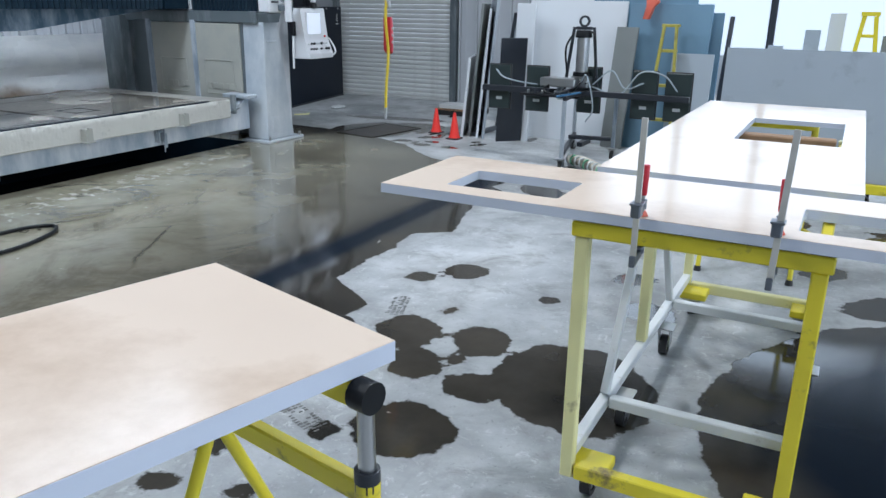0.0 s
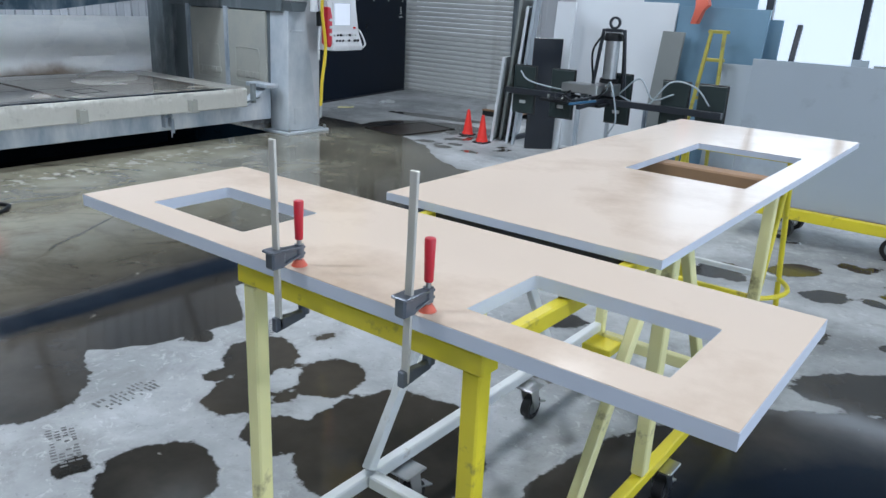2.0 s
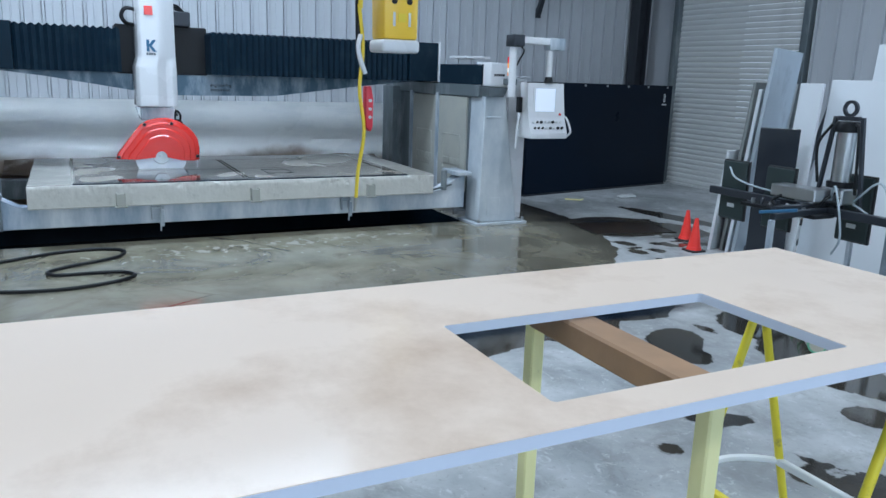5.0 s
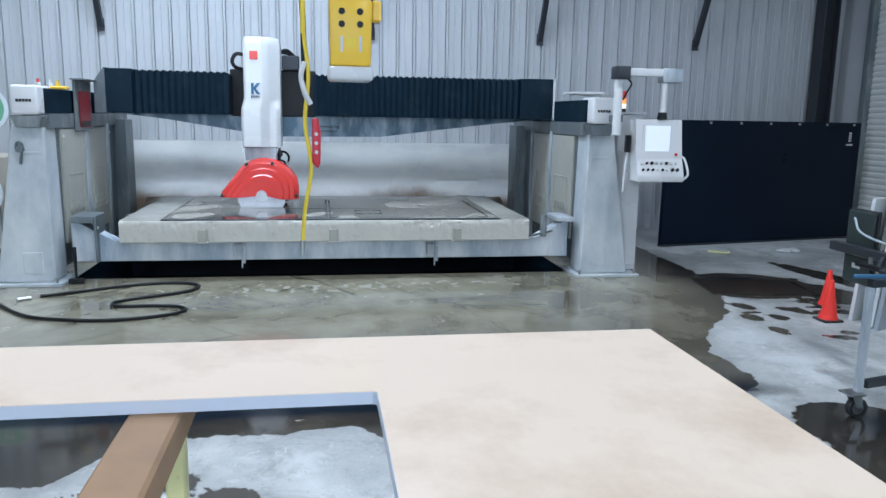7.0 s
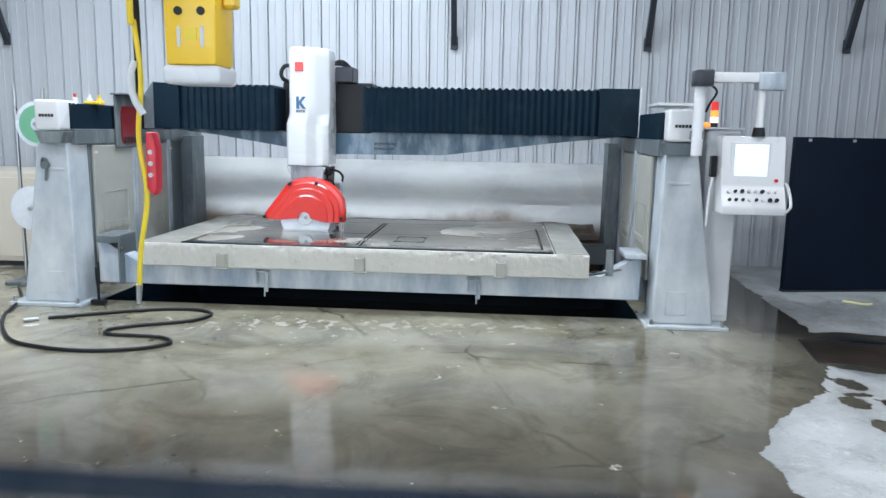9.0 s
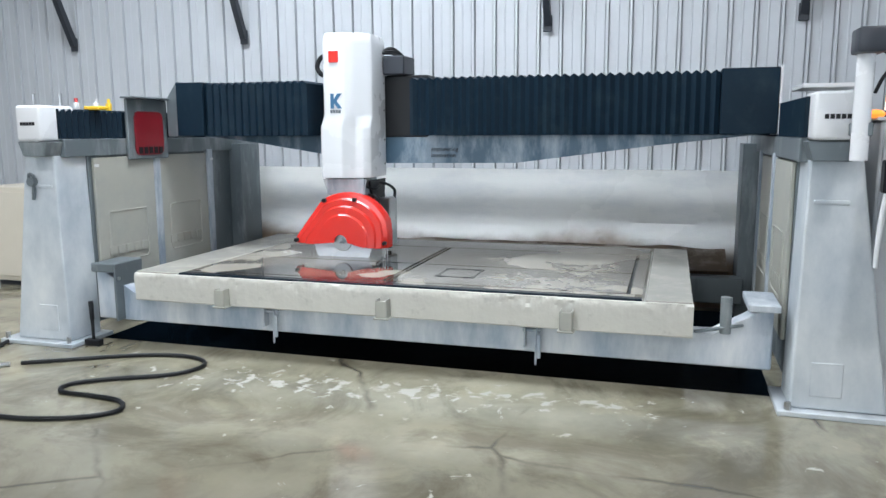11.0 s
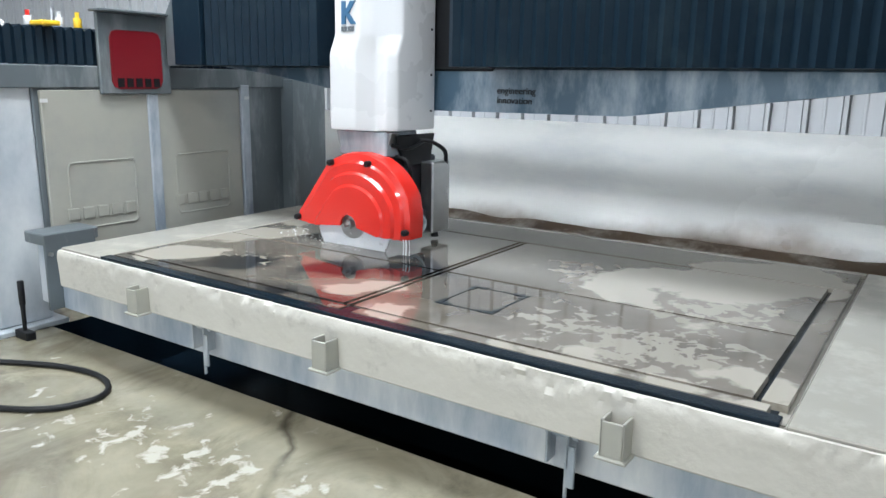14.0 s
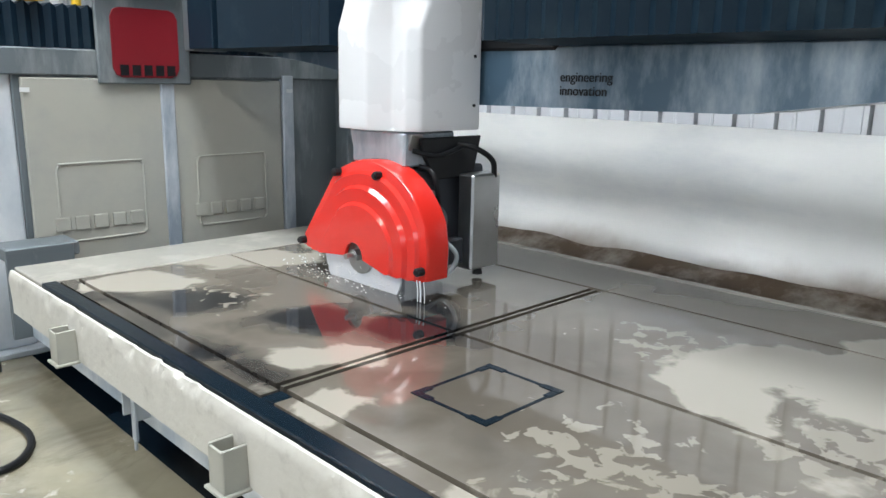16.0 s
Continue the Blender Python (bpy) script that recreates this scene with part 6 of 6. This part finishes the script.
part("valve_block", box(LX - 0.08, LX + 0.10, LY - 0.10, LY + 0.06, 0.72, 0.83, 0.01), "steel", V)
part("filter_bowl", rod(bmesh.new(), (LX - 0.16, LY - 0.14, 0.60), (LX - 0.16, LY - 0.14, 0.73), 0.035, None, 16, 0.006), "clear", V, "", True)
for pts in ([(-2.3, LY, 0.75), (-2.1, LY - 0.05, 0.90), (-1.95, LY - 0.08, 0.74), (-1.77, LY - 0.08, 0.80)], [(-2.3, LY, 0.73), (-2.0, LY - 0.1, 0.68), (-1.8, LY - 0.1, 0.90), (-1.58, LY - 0.1, 0.88), (-1.45, LY - 0.08, 0.74)],
            [(-2.6, LY, 0.75), (-2.9, LY - 0.05, 0.73), (-3.2, LY - 0.1, 0.78), (-3.32, LY - 0.07, 0.86)], [(-2.4, LY - 0.1, 0.75), (-2.3, LY - 0.2, 0.85), (-2.22, LY - 0.2, 0.55), (-2.3, LY - 0.15, 0.40)]):
    part("air_hose", tube(bmesh.new(), pts, 0.0075), "clear", V, "clear air hose", True)
for pts in ([(LX - 0.08, LY - 0.05, 1.25), (LX - 0.15, LY - 0.08, 1.1), (LX - 0.13, LY - 0.06, 0.85)], [(LX + 0.08, LY - 0.04, 1.26), (LX + 0.14, LY - 0.08, 1.2), (LX + 0.16, LY - 0.06, 0.8)], [(LX - 0.2, LY - 0.22, 0.78), (LX - 0.28, LY - 0.3, 0.70), (LX - 0.05, LY - 0.28, 0.66), (LX + 0.05, LY - 0.1, 0.8)]):
    part("black_cable", tube(bmesh.new(), pts, 0.010), "black", V, "", True)
for x, y in ((-2.33, 6.74), (-2.06, 7.52), (-2.62, 7.95)):
    part("stand_leg", box(x - 0.017, x + 0.017, y - 0.017, y + 0.017, 0.13, 0.66), "galv", V)
    castor(V, x, y - 0.03, 0.05, 0.13, False)
bm = bmesh.new()
bar(bm, (-2.33, 6.77, 0.17), (-2.60, 7.92, 0.17), 0.04, 0.04)
part("stand_rail", bm, "dark_steel", V)
bm = bmesh.new()
bar(bm, (-2.08, 7.50, 0.22), (-2.50, 7.42, 0.22), 0.04, 0.04)
part("stand_rail", bm, "dark_steel", V)
bm = bmesh.new()
bar(bm, (-2.33, 6.74, 0.68), (-2.42, 7.42, 0.68), 0.04, 0.04)
part("stand_rail", bm, "dark_steel", V)
part("blue_lever", bar(bmesh.new(), (-2.40, 6.70, 0.70), (-2.20, 6.80, 0.74), 0.02, 0.02), "logo_blue", V)
t = thing("suction_hose", (-2.1, 6.85, 0), "thick ribbed pale green suction hose lying under the stand", "hose")
bm = bmesh.new()
tube(bm, [(-1.75, 6.55, 0.05), (-1.95, 6.75, 0.055), (-2.15, 6.95, 0.07), (-2.35, 7.08, 0.06)], 0.048, 16)
part("hose", bm, "beige", t, "", True)
for k in range(11):
    f = k / 10
    bm = bmesh.new()
    p = Vector((-1.75, 6.55, 0.05)).lerp(Vector((-2.35, 7.08, 0.065)), f)
    ring(bm, p, (0.75, -0.66, 0), 0.054, 0.044, 0.02, 20)
    part("rib", bm, "green" if k % 3 == 0 else "paper", t)

# shoe prints on the dry concrete
pr = random.Random(5)
for x, y, a in ((-1.82, 2.32, 6), (-1.66, 1.985, 70), (-1.92, 3.12, 20)):
    t = thing("shoe_print", (x, y, 0.001), "dark wet sole print on the concrete", "print", "sole prints", "structure")
    bm = bmesh.new()
    for k in range(14):
        for j in (-1.5, -0.5, 0.5, 1.5):
            if pr.random() < (0.55 if k in (0, 6, 7, 13) else 0.2):
                continue
            bx(bm, j * 0.024 - 0.011 * pr.random(), j * 0.024 + 0.012, -0.13 + k * 0.019, -0.124 + k * 0.019 + 0.006 * pr.random(), 0.001, 0.0014, 0, 1, pose(x, y, 0, 0, 0, a))
    part("tread_marks", bm, "damp", t)

# hoist and hanging air line
HO = thing("chain_hoist_box", (-2.6, 4.28, 1.6), "yellow hoist control box with a white base hanging on a chain", "hoist")
bm = bmesh.new()
prism(bm, [(4.172, 1.645), (4.347, 1.645), (4.352, 1.92), (4.33, 1.95), (4.19, 1.95), (4.167, 1.92)], "x", -2.70, -2.53, 0.012, 2)
part("case", bm, "hoist", HO, "", True)
part("base", bx(bmesh.new(), -2.71, -2.52, 4.160, 4.358, 1.582, 1.645, 0.018, 3), "white", HO, "white base", True)
for y, z in ((4.222, 1.82), (4.300, 1.82), (4.222, 1.873), (4.300, 1.873)):
    part("bolt_hole", rod(bmesh.new(), (-2.535, y, z), (-2.524, y, z), 0.014, None, 16), "black", HO)
for y in (4.222, 4.302):
    part("blue_mark", box(-2.5295, -2.527, y - 0.006, y + 0.006, 1.705, 1.77, 0), "paper", HO)
part("label", box(-2.5295, -2.527, 4.243, 4.283, 1.725, 1.765, 0), "hose_yellow", HO)
part("side_lug", box(-2.65, -2.58, 4.353, 4.395, 1.84, 1.93, 0.008), "hoist", HO)
part("top_lug", box(-2.64, -2.58, 4.23, 4.32, 1.951, 2.02, 0.006), "hoist", HO)
for k in range(60):
    z = 2.03 + k * 0.049
    bm = bmesh.new()
    ring(bm, (-2.61, 4.275, z), (1, 0, 0) if k % 2 else (0, 1, 0), 0.030, 0.020, 0.008, 12)
    part("chain_link", bm, "galv_dark", HO)
AL = thing("air_line", (-2.6, 4.08, 4.99), "yellow air hose with a red tool hanging from the roof", "hose")
part("hose", tube(bmesh.new(), [(-2.60, 4.06, 0.86), (-2.60, 4.07, 1.0), (-2.60, 4.10, 1.2), (-2.60, 4.075, 1.4), (-2.60, 4.09, 1.6), (-2.60, 4.07, 1.8)], 0.009), "hose_yellow", AL, "", True)
part("nozzle", rod(bmesh.new(), (-2.60, 4.055, 0.80), (-2.60, 4.06, 0.87), 0.008, 0.012, 10), "steel", AL)
part("drop_cable", tube(bmesh.new(), [(-2.62, 4.075, 1.55), (-2.62, 4.07, 1.8), (-2.62, 4.06, 2.4), (-2.62, 4.06, 4.99)], 0.013), "black", AL, "", True)
part("hose", tube(bmesh.new(), [(-2.58, 4.07, 1.78), (-2.57, 4.065, 2.4), (-2.58, 4.06, 4.99)], 0.011), "hose_yellow", AL, "", True)
part("white_strap", tube(bmesh.new(), [(-2.59, 4.075, 1.66), (-2.58, 4.06, 1.60), (-2.58, 4.075, 1.53), (-2.59, 4.10, 1.48)], 0.012), "white", AL, "", True)
bm = bmesh.new()
prism(bm, [(4.105, 1.42), (4.132, 1.42), (4.144, 1.36), (4.142, 1.22), (4.13, 1.195), (4.105, 1.22)], "x", -2.64, -2.585, 0.008, 2)
rt = part("red_tool", bm, "clamp_red", AL, "red pendant tool", True)
for z in (1.27, 1.31, 1.35):
    part("push_button", rod(bmesh.new(), (-2.586, 4.124, z), (-2.578, 4.124, z), 0.008, None, 10), "paper", rt)

# hose on the floor
FH = thing("floor_hose", (-5.1, 2.6, 0), "black rubber hose lying in loops on the wet floor", "hose")
part("hose", tube(bmesh.new(), [(-5.22, 1.98, 0.014), (-5.54, 2.53, 0.014), (-5.63, 2.85, 0.014), (-5.58, 3.05, 0.014), (-5.46, 3.12, 0.014), (-5.28, 3.03, 0.014), (-5.1, 2.72, 0.014), (-4.97, 2.58, 0.014), (-4.86, 2.63, 0.014),
                              (-4.85, 2.85, 0.014), (-4.82, 3.05, 0.014), (-4.70, 3.14, 0.014), (-4.56, 3.0, 0.014), (-4.47, 2.70, 0.014), (-4.50, 2.40, 0.014), (-4.66, 2.05, 0.014), (-5.2, 1.64, 0.014), (-5.77, 1.40, 0.014), (-6.2, 1.1, 0.014)], 0.013), "black", FH, "", True)
part("coupling", rod(bmesh.new(), (-5.18, 1.93, 0.014), (-5.12, 1.85, 0.014), 0.016, None, 12), "steel", FH)

# blade stand and cabinet beyond the saw
BS = thing("blade_stand", (-6.4, 1.2, 0), "steel stand with stored saw blades hung on it", "stand")
for y in (0.98, 1.24):
    part("pole", rod(bmesh.new(), (-6.5, y, 0), (-6.5, y, 1.75), 0.016, None, 12), "steel", BS, "", True)
part("foot", box(-6.7, -6.3, 0.9, 1.3, 0, 0.03), "galv_dark", BS)
for yc, z, mm, lab in ((1.20, 1.43, "green", "saw blade with a green printed face"), (1.10, 0.68, "blade", "grey saw blade")):
    bm = bmesh.new()
    ring(bm, (-6.46, yc, z), (1, 0, 0), 0.20, 0.025, 0.006, 48)
    sb = part("stored_blade", bm, "blade", BS, lab)
    bm = bmesh.new()
    ring(bm, (-6.455, yc, z), (1, 0, 0), 0.165, 0.06, 0.003, 48)
    part("print", bm, mm, sb)
    part("peg", rod(bmesh.new(), (-6.5, yc, z), (-6.42, yc, z), 0.018, None, 12), "steel", BS)
    part("arm", box(-6.51, -6.48, 0.98, 1.24, z - 0.015, z + 0.015), "steel", BS)
t = thing("beige_cabinet", (-7.4, 0.6, 0), "plain beige steel cabinet against the wall", "cabinet")
part("case", box(-8.2, -7.2, -0.4, 0.95, 0.05, 0.95, 0.01), "beige", t)
part("door", box(-7.198, -7.18, -0.35, 0.25, 0.1, 0.9, 0.004), "beige", t)
part("door", box(-7.198, -7.18, 0.27, 0.9, 0.1, 0.9, 0.004), "beige", t)
part("plinth", box(-8.15, -7.25, -0.35, 0.9, 0, 0.049, 0), "dark_steel", t)
# spray bottles and caps standing on the south track
for y, x, mm, lab in ((1.80, -6.05, "red", "red capped bottle standing on the track cover"), (1.84, -6.2, "white", "white bottle standing on the track cover"), (1.88, -6.28, "hoist", "yellow spray bottle standing on the track cover")):
    t = thing("small_bottle", (x, y, 1.60), lab, "bottle")
    part("body", rod(bmesh.new(), (x, y, 1.60), (x, y, 1.655), 0.022, None, 14, 0.004), "white" if mm == "red" else mm, t, "", True)
    part("cap", rod(bmesh.new(), (x, y, 1.655), (x, y, 1.685), 0.012, None, 12), mm, t)
t = thing("yellow_box_tool", (-6.05, 1.92, 1.6), "yellow hand tool lying on the track cover", "tool")
part("body", box(-6.10, -6.0, 1.90, 2.03, 1.60, 1.625, 0.006), "hoist", t)

# water round the blade
W = thing("water_curtain", (-6.62, 3.88, 0.533), "thin streams of cooling water falling from the guard", "water")
for k, (y, r) in enumerate(((3.865, 0.0022), (3.88, 0.0035), (3.90, 0.002))):
    pts = [(-6.64, y, 0.61), (-6.64, y + 0.004, 0.58), (-6.643, y + 0.001, 0.555), (-6.64, y + 0.003, 0.534)]
    part("stream", tube(bmesh.new(), pts, r, 6), "water", W, "", True)
WP = thing("water_plume", (-6.69, 3.4, 0.54), "white spray thrown along the slab by the blade", "water")
rr = random.Random(7)
bm = bmesh.new()
for k in range(260):
    a = rr.random()
    y = 3.72 - 0.62 * a ** 1.2
    ball(bm, (-6.635 + rr.gauss(0, 0.014 + 0.045 * a), y, 0.535 + abs(rr.gauss(0, 0.022 + 0.02 * (1 - a)))), rr.uniform(0.0007, 0.0024), 1, 2.2, 0.9, 6)
for k in range(70):
    ball(bm, (-6.62 + rr.gauss(0, 0.03), 3.58 + rr.gauss(0, 0.14), 0.534), rr.uniform(0.0012, 0.0035), 1, 1.6, 0.3, 6)
tagged(part("droplets", bm, "water", WP, "", True), kind="stuff")


def motions():
    """The blade spins fast, the water shivers, the air line sways a little."""
    hub = BL.location.copy()
    walk(BL, [(k * 0.1, pose(hub.x, hub.y, hub.z, 79.0 * k)) for k in range(161)])
    a = W.location.copy()
    walk(W, [(k * 0.1, pose(a.x, a.y + 0.002 * math.sin(k * 2.3), a.z, 1.2 * math.sin(k * 1.7), 1.0 * math.cos(k * 2.9))) for k in range(161)])
    hang = AL.location.copy()
    sway = ((0, 0.03), (1.5, 0.012), (3.5, -0.004), (5, 0.0), (6.2, -0.01), (7.5, -0.02), (9, -0.045), (9.5, -0.06), (10.2, -0.07), (12, -0.05), (14, -0.01), (16, 0.01))
    walk(AL, [(t, pose(hang.x, hang.y, hang.z, math.degrees(dy / 3.8))) for t, dy in sway])
    c = WP.location.copy()
    walk(WP, [(k * 0.1, pose(c.x, c.y + 0.012 * math.sin(k * 2.6), c.z, 2.0 * math.sin(k * 1.9))) for k in range(161)])


motions()
